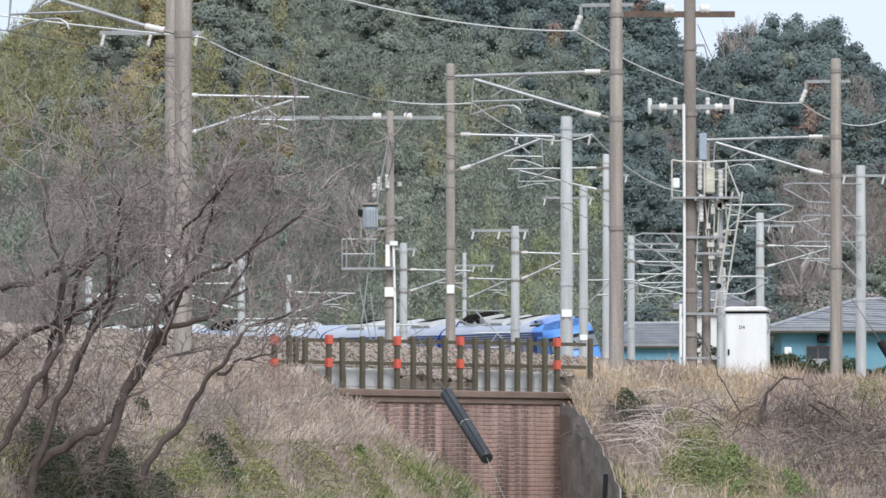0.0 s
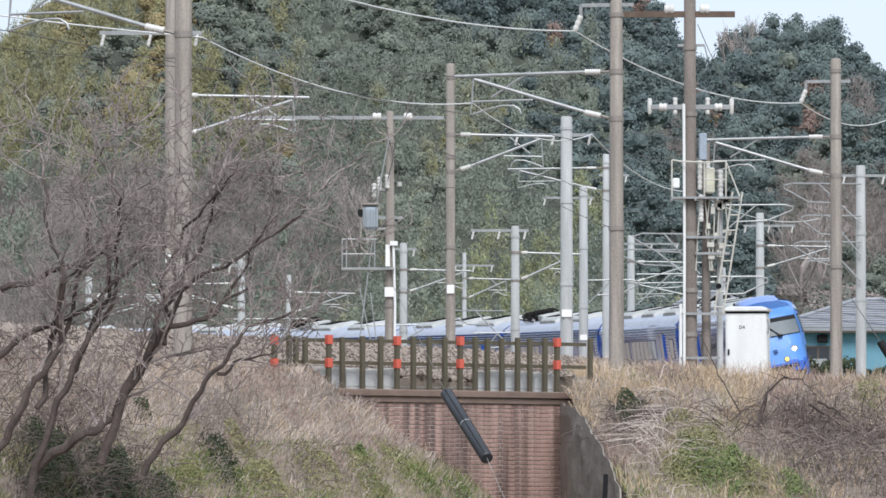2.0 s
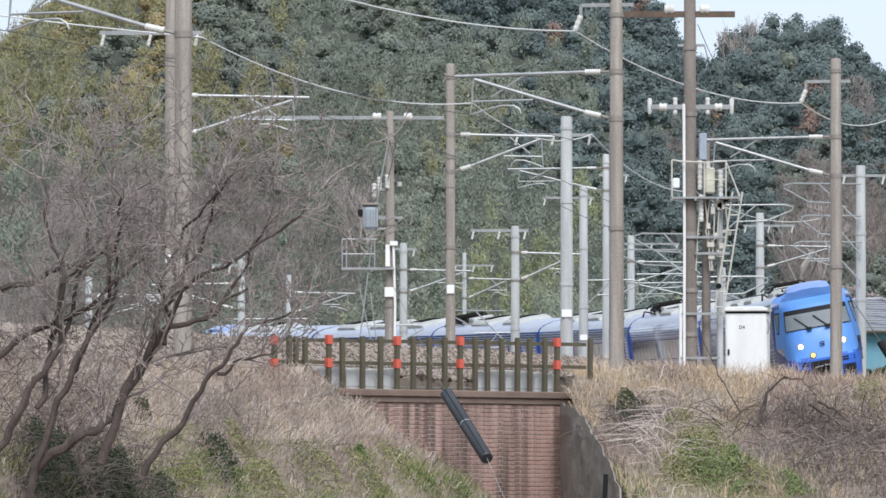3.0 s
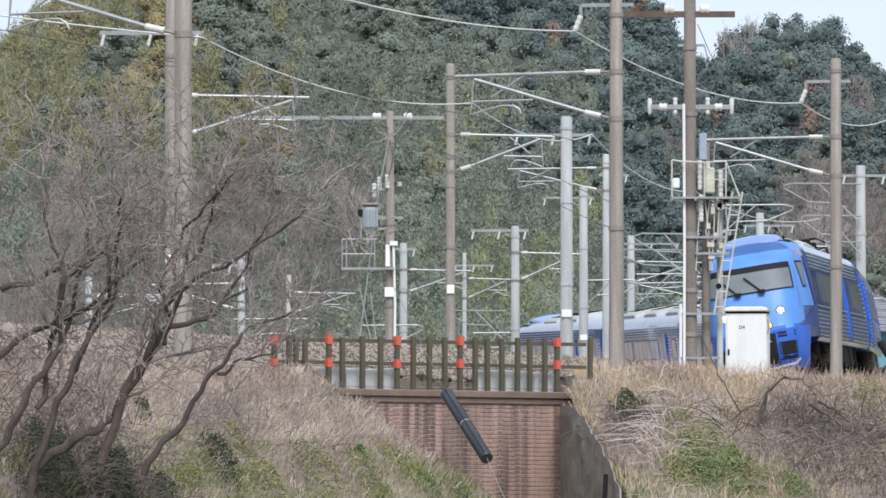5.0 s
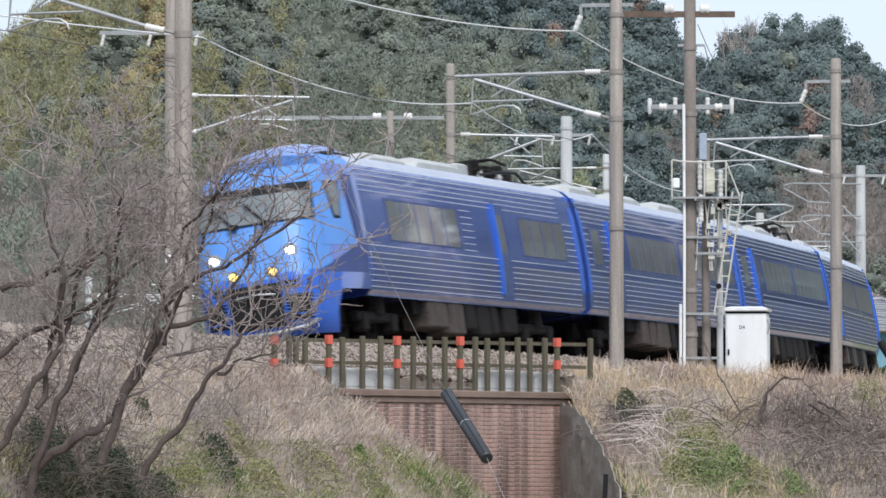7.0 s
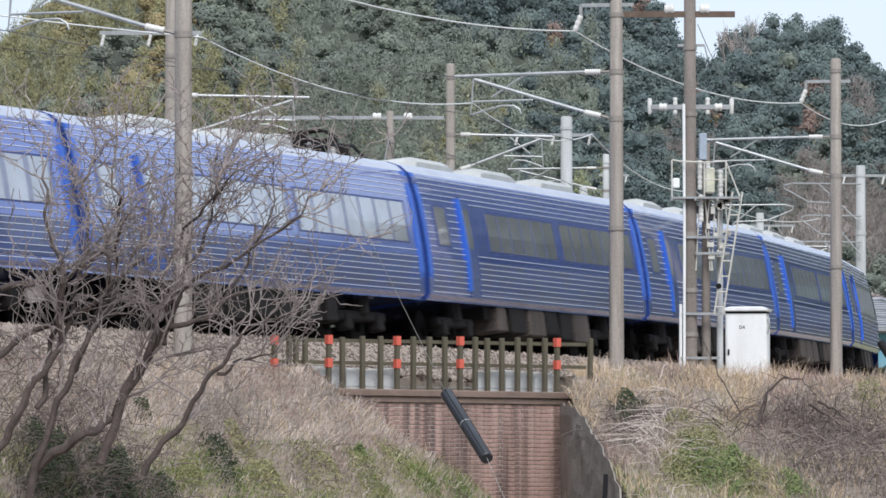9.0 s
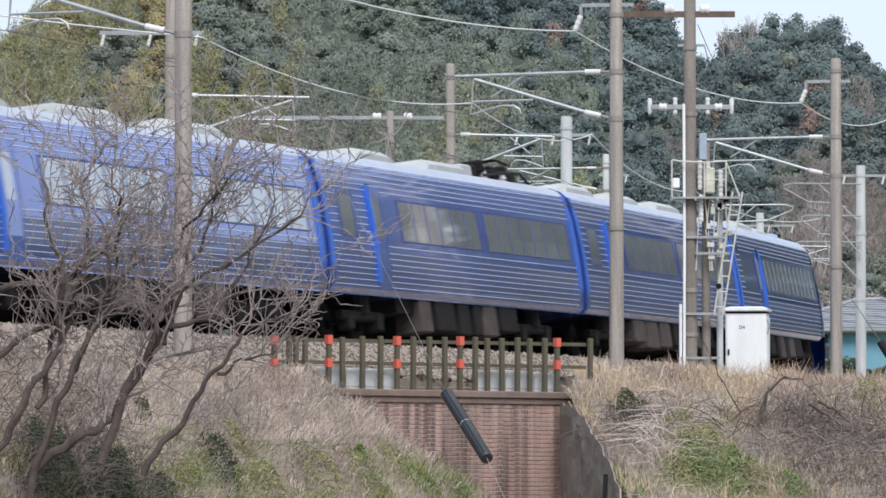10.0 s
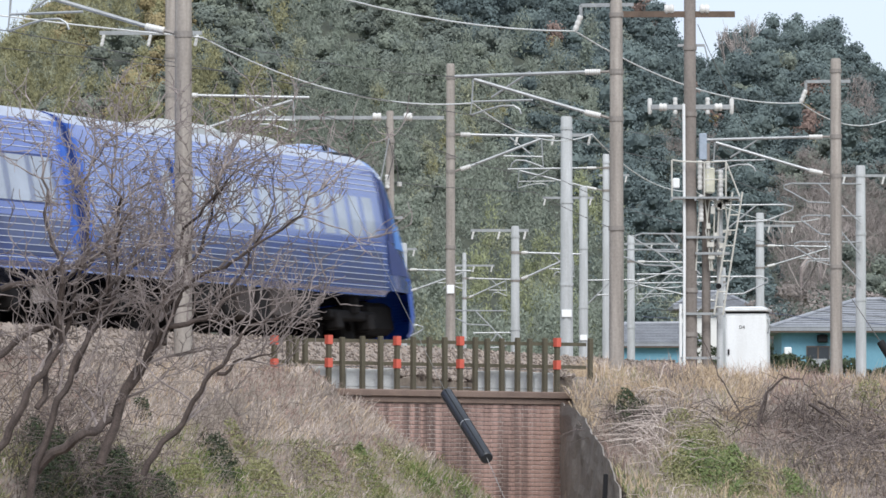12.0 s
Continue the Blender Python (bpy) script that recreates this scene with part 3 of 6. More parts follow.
def nose_point(z, t):
    """A point of the nose's skin at height z; t runs 0 (middle) to 1 (corner) to 2 (body side)."""
    x0, c, b = (float(np.interp(z, NOSE_Z, q)) for q in (NOSE_X, CORNER, BACK))
    end = -2.5 if z < 0.9 else NOSE_END
    if t <= 1:
        y = c * t
        return Vector((x0 - 0.1 * t ** 2 - 0.2 * max(0, t - 0.8) / 0.2 * t, y, z))
    u = t - 1
    xc = x0 - 0.3
    return Vector((xc + (min(end, xc - 0.2) - xc) * u, c + (b - c) * math.sin(u * math.pi / 2) ** 0.85, z))


def nose_patch(zs, ts, out=0.0, name=""):
    g = Geo()
    rows = []
    for z in zs:
        row = []
        for t in ts:
            sg = -1 if t < 0 else 1
            p = nose_point(z, abs(t))
            q1, q2 = nose_point(z + 0.01, abs(t)), nose_point(z, min(abs(t) + 0.01, 2))
            nrm = (q2 - p).cross(q1 - p)
            if nrm.length > 1e-9:
                p = p + nrm.normalized() * out
            row.append((p.x, p.y * sg, p.z))
        rows.append(row)
    g.loft(rows)
    return g


def nose_shape(z0, z1, front, back, out, n=6, sg=1):
    """A skin panel of the nose between two edges that slant as they rise."""
    rows = []
    for z in steps(z0, z1, n):
        u = (z - z0) / (z1 - z0)
        a, b = front[0] + (front[1] - front[0]) * u, back[0] + (back[1] - back[0]) * u
        rows += nose_patch([z], [sg * t for t in steps(a, b, 5)], out).v
    return Geo().loft([rows[i * 6:(i + 1) * 6] for i in range(n + 1)])


def steps(a, b, n):
    return [a + (b - a) * i / n for i in range(n + 1)]


def nose(car):
    """Cab end: bright blue face, dark cheeks, windscreen, lamps, grilles and guard rail."""
    face_t = [-1.25, -1.12, -1.0, -0.92, -0.8, -0.5, 0, 0.5, 0.8, 0.92, 1.0, 1.12, 1.25]
    part("face_panel", nose_patch([z for z in NOSE_Z if z >= 1.28], face_t), SKYBLUE, car, "bright blue front panel", smooth=True)
    part("bumper", nose_patch([z for z in NOSE_Z if z <= 1.28], [-1.38, -1.25] + face_t[1:-1] + [1.25, 1.38]), SEAM, car, "deep blue lower front skirt", smooth=True)
    for sg in (1, -1):
        ts = [sg * t for t in (1.25, 1.4, 1.55, 1.7, 1.85, 2.0)]
        part("cheek", nose_patch([z for z in NOSE_Z if 0.9 < z < 3.4], ts), BLUE, car, smooth=True)
        part("cab_quarter_panel", nose_shape(1.8, 3.1, (1.15, 1.15), (1.72, 1.5), 0.008, sg=sg), SKYBLUE, car, "bright blue cab quarter panel", smooth=True)
        # dark wedge paints in shade where the cheek turns down to the ground
        part("cheek_shade_wedge", nose_shape(1.3, 1.92, (1.0, 1.9), (1.95, 1.97), 0.012, sg=sg), NAVY, car, "dark blue wedge painting in the cheek's shade", smooth=True)
        part("cab_side_window", nose_shape(2.28, 2.98, (1.34, 1.22), (1.46, 1.5), 0.016, sg=sg), BLACK, car, "dark slanted cab side window", smooth=True)
        part("cab_side_pane", nose_shape(2.33, 2.93, (1.355, 1.25), (1.44, 1.475), 0.021, sg=sg), SHIELD, car, smooth=True)
        part("cab_door_panel", nose_shape(1.9, 3.1, (1.74, 1.6), (1.9, 1.82), 0.014, sg=sg), NAVY, car, "dark blue cab door panel", smooth=True)
    part("cab_roof", nose_patch([z for z in NOSE_Z if z >= 3.32], [-2, -1.6, -1.25] + face_t[1:-1] + [1.25, 1.6, 2]), SKYBLUE, car, smooth=True)
    part("windscreen_surround", nose_patch(steps(2.29, 2.97, 6), [-1.04, -0.98, -0.8, -0.4, 0, 0.4, 0.8, 0.98, 1.04], 0.03), BLACK, car, smooth=True)
    part("windscreen", nose_patch(steps(2.31, 2.81, 6), [-1.0, -0.95, -0.8, -0.4, 0, 0.4, 0.8, 0.95, 1.0], 0.042), SHIELD, car, "tall grey windscreen", smooth=True)
    for y in (-0.32, 0.3):
        a = nose_point(2.31, abs(y)) + Vector((0.09, 0, 0))
        b = nose_point(2.72, abs(y - 0.5)) + Vector((0.1, 0, 0))
        ya, yb = y, y + (-0.42)
        w = Geo().tube([(a.x, ya, a.z), (b.x, yb, b.z)], 0.02, 6)
        w.box(a.x - 0.06, a.x + 0.05, ya - 0.08, ya + 0.08, a.z - 0.05, a.z + 0.04)
        part("wiper", w, BLACK, car)
    for y in (-0.71, 0.71):
        p = nose_point(1.75, abs(y) / 1.06)
        ring = Geo().tube([(p.x - 0.1, y, 1.75), (p.x + 0.03, y, 1.74)], 0.13, 16)
        h = part("headlight", ring, GALV, car, "clear headlight")
        part("headlight_lens", Geo().tube([(p.x + 0.02, y, 1.745), (p.x + 0.05, y, 1.74)], [0.085, 0.06], 16), LAMP, h)
    for y in (-0.36, 0.36):
        p = nose_point(1.41, abs(y) / 1.06)
        f = part("marker_light", Geo().tube([(p.x - 0.1, y, 1.41), (p.x + 0.04, y, 1.41)], 0.1, 14), BLACK, car)
        part("marker_lens", Geo().tube([(p.x + 0.03, y, 1.41), (p.x + 0.06, y, 1.41)], [0.085, 0.06], 14), FOG, f)
    part("marker_bar", Geo().box(-0.33, -0.21, -0.3, 0.3, 1.37, 1.45, c=0.02), BLACK, car)
    # no hollow here: a black skin patch paints in the recess's shade
    part("coupler_recess_shade", nose_patch(steps(0.42, 1.2, 4), [-0.46, -0.2, 0, 0.2, 0.46], 0.012), BLACK, car, smooth=True)
    part("coupler_cover", Geo().tube([(-0.2, 0, 0.98), (-0.02, 0, 0.97)], [0.14, 0.1], 12), UNDER, car)
    part("coupler_bar", Geo().tube([(-0.12, -0.36, 1.0), (-0.02, 0, 1.03), (-0.12, 0.36, 1.0)], 0.02, 6), GALV, car)
    for sg in (1, -1):
        gr = nose_patch(steps(0.5, 0.95, 3), [sg * t for t in (0.5, 0.65, 0.8, 0.92)], 0.01)
        gp = part("grille", gr, BLACK, car)
        for i in range(7):
            z = 0.54 + i * 0.06
            a, b = nose_point(z, 0.5), nose_point(z, 0.92)
            part("grille_bar", Geo().tube([(a.x + 0.02, sg * a.y, z), (b.x + 0.02, sg * b.y, z)], 0.012, 5), SEAM, gp)
        for z in (1.08, 1.16):
            part("slot", nose_patch([z, z + 0.05], [sg * t for t in (0.5, 0.7, 0.92)], 0.012), BLACK, car)
        part("dark_band", nose_patch([1.24, 1.3, 1.36], [sg * t for t in (0.42, 0.7, 0.92, 1.0, 1.2, 1.4)], 0.008), SEAM, car)
    part("snow_guard", Geo().tube([(-0.45, -1.0, 0.46), (-0.12, -0.9, 0.36), (0.02, -0.4, 0.3), (0.02, 0.4, 0.3), (-0.12, 0.9, 0.36), (-0.45, 1.0, 0.46)], 0.035, 8), GALV, car, "pale tubular guard rail")
    badge = Geo()
    bx = nose_point(1.72, 0).x + 0.02
    badge.tube([(bx, 0.09, 1.79), (bx + 0.02, 0.0, 1.81), (bx, -0.08, 1.785), (bx + 0.02, -0.01, 1.745), (bx, 0.07, 1.735)], 0.014, 5)
    badge.tube([(bx + 0.03, -0.09, 1.695), (bx + 0.05, 0.0, 1.675), (bx + 0.03, 0.07, 1.695), (bx + 0.02, 0.05, 1.73)], 0.014, 5)
    part("badge", badge, UNDER, car)
    # the brow fairing above the cab
    w = 0.78
    prof = [(-w, 3.2), (-w + 0.02, 3.62), (-w + 0.12, 3.78), (-0.4, 3.84), (0, 3.86), (0.4, 3.84), (w - 0.12, 3.78), (w - 0.02, 3.62), (w, 3.2)]
    rings = [[(x, y * q, 3.2 + (z - 3.2) * k) for y, z in prof] for x, k, q in ((-2.5, 0.15, 0.96), (-2.6, 0.62, 0.98), (-2.85, 0.9, 1), (-3.3, 1, 1), (-4.3, 1, 1), (-5.2, 0.9, 1), (-6.0, 0.72, 0.96), (-6.3, 0.5, 0.92))]
    part("brow_fairing", Geo().loft(rings, caps=True), BROW, car, "bulging blue fairing above the cab", smooth=True)
    part("brow_slot", Geo().box(-4.4, -2.75, -1.03, 1.03, 3.40, 3.61, c=0.06), BLACK, car)
    for y in (-0.79, 0.79):
        part("brow_intake", Geo().box(-4.1, -3.85, y - 0.03, y + 0.03, 3.66, 3.76, c=0.02), BLACK, car)


def end_car(name, label, rear=False):
    """A cab car: x = 0 at its nose, the body reaches back."""
    car = thing(name, label, "train car", group="seven-car train")
    rng = random.Random(5)
    body_x1 = NOSE_END
    x0 = -L_END + 0.25
    shell(x0, body_x1, car)
    nose(car)
    lines(x0 + 1.4, body_x1 - 0.05, UPPER_LINES, car)
    lines(x0 + 0.35, x0 + 1.2, (1.93, 2.06, 2.19, 2.32, 2.45, 2.58, 2.71), car)
    lines(x0 + 0.35, body_x1 - 0.05, LOWER_LINES, car)
    if rear:
        windows(-14.7, -7.2, 8, car, 0.15)
        windows(-7.1, -3.5, 4, car, 0.13)
        door(-16.1, car)
    else:
        windows(-10.4, -4.9, 5, car)
        lines(-11.6, -10.7, (1.93, 2.06, 2.19, 2.32, 2.45, 2.58, 2.71), car)
        windows(-19.5, -15.6, 4, car)
        door(-13.9, car)
    end_seams(x0, -1, car)
    gangway(x0 - 0.2, car)
    for x in (-4.6, -17.4):
        bogie(x, car)
    underframe(-15.0, -7.0, car, rng)
    part("pilot_underside", Geo().box(-2.9, -1.1, -0.85, 0.85, 0.3, 0.9, c=0.1), UNDER, car)
    roof_unit(-9.6, -6.6, car, z1=3.82)
    roof_unit(-13.8, -10.2, car)
    if not rear:
        pantograph(-17.4, car, False)
    return car


def mid_car(name, label, panto, seed):
    """A middle car; x = 0 at its leading end."""
    car = thing(name, label, "train car", group="seven-car train")
    rng = random.Random(seed)
    x0, x1 = -L_MID + 0.2, -0.2
    shell(x0, x1, car)
    lines(x0 + 0.35, x1 - 0.35, UPPER_LINES, car)
    lines(x0 + 0.35, x1 - 0.35, LOWER_LINES, car)
    lines(x1 - 0.95, x1 - 0.35, (1.93, 2.06, 2.19, 2.32, 2.45, 2.58, 2.71), car)
    lines(-3.3, -2.5, (1.93, 2.06, 2.19, 2.32, 2.45, 2.58, 2.71), car)
    door(-4.0, car)
    windows(-2.3, -1.3, 1, car)
    windows(-11.9, -5.7, 6, car)
    windows(-19.6, -12.5, 7, car)
    end_seams(x0, -1, car)
    end_seams(x1, 1, car)
    gangway(x0 - 0.15, car)
    for x in (-3.4, -17.1):
        bogie(x, car)
    underframe(-14.9, -5.6, car, rng)
    if panto:
        roof_unit(-14.5, -11.0, car)
        roof_unit(-8.5, -5.5, car)
        pantograph(-17.6, car, panto == 2)
    else:
        roof_unit(-6.4, -3.0, car)
        roof_unit(-12.0, -8.6, car)
        roof_unit(-17.6, -14.2, car)
    return car


CARS = [end_car("cab_car", "bright blue-nosed leading railcar with lit headlights")]
FRONTS = [0.0]
for i in range(5):
    CARS.append(mid_car("passenger_car", "cobalt blue railcar with silver lines and tinted windows", 1 if i in (1, 3) else 0, 20 + i))
    FRONTS.append(L_END + L_MID * i)
CARS.append(end_car("rear_cab_car", "cobalt blue trailing railcar with its blue cab facing back", True))
FRONTS.append(L_END + L_MID * 5)

# nose position corrections fitted to the camera's view (seconds, metres along the line)
RUN_T = (0.0, 0.5, 1.0, 1.5, 2.0, 2.5, 3.0, 5.0, 5.5, 6.0, 6.5, 7.0, 9.0, 9.5, 10.0, 10.5, 11.0, 11.5, 12.0)
RUN_D = (2.8, 1.0, 0.3, 0.0, 0.0, 0.05, 0.0, -0.3, -0.4, 0.0, -0.4, 0.0, 0.1, 0.1, 0.1, 0.05, 0.1, 0.1, 0.15)


def nose_at(t):
    q = t - 6.7728
    return 27.625 * q - 0.0273 * q * q + float(np.interp(t, RUN_T, RUN_D))


def car_pose(front, length):
    """A car on its two bogies, leaning into the curve."""
    a, b = rail(front - 3.4), rail(front - length + 3.4)
    u = (a - b).normalized()
    n = Vector((-u.y, u.x, 0)).normalized()
    up = u.cross(n)
    r = 0.1449 - 0.0003 * max(-150, min(150, front))
    n2, up2 = n * math.cos(r) + up * math.sin(r), up * math.cos(r) - n * math.sin(r)
    m = Matrix((u, n2, up2)).transposed().to_4x4()
    m.translation = a + u * 3.4
    return m


def motions():
    times = [round(0.25 * i, 2) for i in range(49)]
    for i, car in enumerate(CARS):
        length = L_END if i in (0, 6) else L_MID
        rows = []
        for t in times:
            m = car_pose(nose_at(t) - FRONTS[i], length)
            if i == 6:
                m = m @ pose(-L_END, 0, 0, 0, 0, 180)
            rows.append((t, m))
        walk(car, rows)

# ---------- poles of the overhead line ----------
def ribbed(g, p, q, r, n):
    """A ribbed insulator from p to q."""
    p, q = Vector(p), Vector(q)
    pts, rs = [], []
    for i in range(n):
        for k, f in ((0.0, 0.8), (0.35, 1.0), (0.65, 1.0), (1.0, 0.8)):
            pts.append(p.lerp(q, (i + k * 0.98) / n))
            rs.append(r * f)
    g.tube(pts, rs, 10)


def mast(t, h, r, material, bands=(), top=0.82):
    m = part("mast", Geo().tube([(0, 0, -0.4), (0, 0, h * 0.5), (0, 0, h - 0.06), (0, 0, h)], [r, r * (1 + top) / 2, r * top, r * top * 0.85], 18), material, t, smooth=True)
    for z in bands:
        k = r * (1 + (top - 1) * z / h)
        part("steel_band", Geo().tube([(0, 0, z - 0.045), (0, 0, z + 0.045)], k + 0.018, 18), BANDSTEEL if material is not CONCRETE_PALE else CONCRETE_PALE, m)
    return m


def cantilever(t, r, zr, sg=1, reach=3.3):
    """Top tube, strut, insulators and steady arm of a bracket; zr is the rail's height above the pole's foot; the bracket points along x."""
    k = reach / 3.3
    P = lambda a, z: (sg * a * k, 0, zr + z)
    part("top_tube", Geo().tube([P(0.62, 5.8), P(3.3, 5.75)], 0.034, 8), GALV, t, smooth=True)
    part("strut", Geo().tube([P(0.62, 5.0), P(2.9, 5.69)], 0.034, 8), GALV, t, smooth=True)
    part("brace", Geo().tube([P(2.55, 5.32), P(1.75, 5.83)], 0.022, 6), GALV, t)
    part("registration_tube", Geo().tube([P(1.7, 5.26), P(2.95, 5.24)], 0.022, 6), GALV, t)
    part("steady_arm", Geo().tube([P(2.95, 4.98), P(2.6, 5.09), P(2.35, 5.15), P(2.1, 5.15), P(1.98, 5.08), P(1.94, 4.98)], 0.02, 6), GALV, t, smooth=True)
    part("clevis", Geo().tube([P(2.95, 5.24), P(2.92, 5.7)], 0.018, 6).tube([P(2.95, 5.24), P(2.98, 4.98)], 0.014, 6), GALV, t)
    for z, z2 in ((5.8, 5.8), (4.86, 5.0)):
        g = Geo()
        ribbed(g, P(0.32, z + (z2 - z) * 0.45), P(0.64, z2), 0.062, 7)
        part("insulator", g, PORCELAIN, t, "white ribbed porcelain insulator", smooth=True)
        part("pole_clamp", Geo().tube([(sg * r * 0.6, 0, zr + z), P(0.34, z + (z2 - z) * 0.5)], 0.03, 6).tube([(0, 0, zr + z - 0.05), (0, 0, zr + z + 0.05)], r * 0.97, 14), BANDSTEEL, t)


def top_bracket(t, z, sg, a=0.84, drop=0.3):
    g = Geo().box(min(-sg * 0.35, sg * (a - 0.12)), max(-sg * 0.35, sg * (a - 0.12)), -0.03, 0.03, z - 0.035, z + 0.035)
    g.box(sg * (a - 0.12) - 0.03, sg * (a - 0.12) + 0.03, -0.03, 0.03, z - 0.22, z)
    part("feeder_bracket", g, GALV, t)
    i = Geo()
    ribbed(i, (sg * (a - 0.12), 0, z - 0.2), (sg * a, 0, z - 0.2 - drop), 0.06, 3)
    part("feeder_insulator", i, PORCELAIN, t, smooth=True)
    return t


def turned(p, ang):
    return Matrix.Translation(p) @ Matrix.Rotation(ang, 4, "Z")


def line_pole(s, left, h, r, label):
    p = beside(s, left, -0.42)
    ang = heading(s) - math.pi / 2          # x towards the track
    t = thing("catenary_pole", label, "pole", turned(p, ang), group="near line poles")
    mast(t, h, r, CONCRETE, (h - 0.3, 3.1))
    cantilever(t, r, 0.42)
    top_bracket(t, 0.42 + 7.13, 1)
    return t


NEAR = []
for s, h in ((19.6, 8.6), (-9.75, 7.65), (-39.85, 8.1)):
    NEAR.append(line_pole(s, 2.9, h, 0.152, "brown-grey concrete catenary pole with a galvanised bracket"))
NUMBER = mat("white_plate", (0.8, 0.8, 0.78), (0.7, 0.7, 0.68), 0.5, bump=0)


def far_pole(x, y, z, h, r, material, bracket=0, reach=3.3, rail_up=0.4, crossarm=None, turn=0.0, bands=(), plate=0):
    t = thing("far_catenary_pole", "pale concrete catenary pole beyond the train" if material is CONCRETE_PALE else "brown concrete catenary pole beyond the train", "pole", pose(x, y, z, 0, 0, turn), group="far line poles")
    mast(t, h, r, material, bands or (h - 0.35, h * 0.72, h * 0.45), 0.86)
    if plate:
        part("number_plate", Geo().box(-r * 0.75, r * 0.75, -r - 0.03, -r + 0.01, plate - 0.11, plate + 0.11, c=0.01), NUMBER, t, "small white plate")
    if bracket:
        cantilever(t, r, rail_up, bracket, reach)
    if crossarm:
        zc, a, b = crossarm
        g = Geo().box(a, b, -0.045, 0.045, zc - 0.045, zc + 0.045)
        part("crossarm", g, GALV, t)
        for q in np.linspace(a + 0.1, b - 0.1, 3):
            if abs(q) < r * 1.5:
                continue
            i = Geo()
            ribbed(i, (q, -0.02, zc - 0.04), (q - 0.06, -0.02, zc - 0.3), 0.042, 3)
            part("crossarm_insulator", i, PORCELAIN, t, smooth=True)
    return t


far_pole(0.19, 184.0, 5.3, 8.45, 0.128, CONCRETE, 1, 2.6, 0.85, plate=2.73)
far_pole(-6.1, 163.0, 4.9, 10.6, 0.145, CONCRETE, 1, 3.1, 0.95, crossarm=(8.15, -1.6, 0.7), plate=3.1)
far_pole(3.65, 215.0, 5.2, 9.03, 0.20, CONCRETE_PALE, 0, crossarm=(8.48, -1.55, 0.8), plate=3.2)
far_pole(5.52, 286.0, 7.0, 8.64, 0.19, CONCRETE_PALE, 0, crossarm=(8.2, -1.6, 0.4), plate=2.7)
far_pole(6.72, 300.0, 7.2, 10.47, 0.165, CONCRETE_PALE, -1, 4.05, 4.1, crossarm=(9.6, -0.3, 0.95))
far_pole(14.35, 250.0, 6.2, 8.4, 0.19, CONCRETE_PALE, 0, crossarm=(8.05, -0.65, 0.9))
far_pole(13.5, 310.0, 7.6, 8.1, 0.2, CONCRETE_PALE, 1, 3.3, 0.9, crossarm=(7.55, -0.7, 1.5))
far_pole(2.43, 245.0, 6.0, 6.3, 0.16, CONCRETE_PALE, 1, 2.2, -0.4, crossarm=(6.15, -1.5, 0.45))
far_pole(8.52, 330.0, 8.0, 7.6, 0.19, CONCRETE_PALE, 1, 3.2, 0.6, crossarm=(7.2, -0.3, 2.2))
far_pole(-1.63, 300.0, 7.4, 6.6, 0.175, CONCRETE_PALE, 1, 2.8, -0.3, crossarm=(6.35, -0.6, 0.55))
far_pole(-7.2, 260.0, 6.0, 5.95, 0.15, CONCRETE_PALE, -1, 3.2, -0.9, crossarm=(5.55, -1.1, 0.3))
far_pole(1.0, 340.0, 8.0, 7.2, 0.11, CONCRETE_PALE, 1, 2.2, 0.2, crossarm=(6.6, -0.5, 1.4))
far_pole(-7.0, 330.0, 7.8, 6.0, 0.13, CONCRETE_PALE, 1, 3.0, -0.6)
far_pole(-17.0, 350.0, 8.0, 6.4, 0.15, CONCRETE_PALE, 1, 4.4, -0.2)
far_pole(-14.6, 300.0, 7.0, 5.6, 0.16, CONCRETE_PALE, 1, 3.6, -1.0)
far_pole(13.3, 345.0, 8.4, 6.3, 0.11, CONCRETE_PALE, -1, 4.6, -0.2)


def pull_off(x, y, z, reach, drop, sg=-1):
    """A bent pipe frame that holds the contact wire on the curve."""
    t = thing("pull_off_frame", "bent galvanised pipe holding the contact wire", "rail equipment", pose(x, y, z), group="pull-off frames")
    g = Geo().tube([(0, 0, 0), (sg * reach * 0.9, 0, 0.02), (sg * reach, 0, -0.05), (sg * reach, 0, -0.16), (sg * reach * 0.93, 0, -0.25), (sg * reach * 0.68, 0, -drop), (sg * reach * 0.3, 0, -drop - 0.04)], 0.028, 7)
    part("bent_pipe", g, GALV, t, smooth=True)
    part("strut", Geo().tube([(0, 0, -drop - 0.75), (sg * reach * 0.55, 0, 0)], 0.03, 6), GALV, t)
    return t


for z, reach in ((13.95, 2.65), (12.85, 2.05), (11.95, 2.3)):
    pull_off(14.35, 249.7, z, reach, 0.62)
for x, y, z, reach, sg in ((9.6, 260, 13.7, 2.9, 1), (9.5, 270, 12.5, 3.0, -1), (5.4, 290, 12.1, 2.4, 1), (8.2, 240, 10.4, 2.5, 1), (8.1, 305, 12.9, 2.6, 1), (8.3, 235, 11.6, 2.1, -1), (-3.2, 290, 10.3, 2.4, 1), (-8.2, 285, 10.4, 3.1, 1), (-11.8, 270, 9.2, 2.6, 1), (-14.0, 300, 9.9, 2.8, -1), (2.6, 300, 11.2, 2.3, -1), (1.2, 290, 10.0, 1.8, 1)):
    pull_off(x, y, z, reach, 0.55, sg)


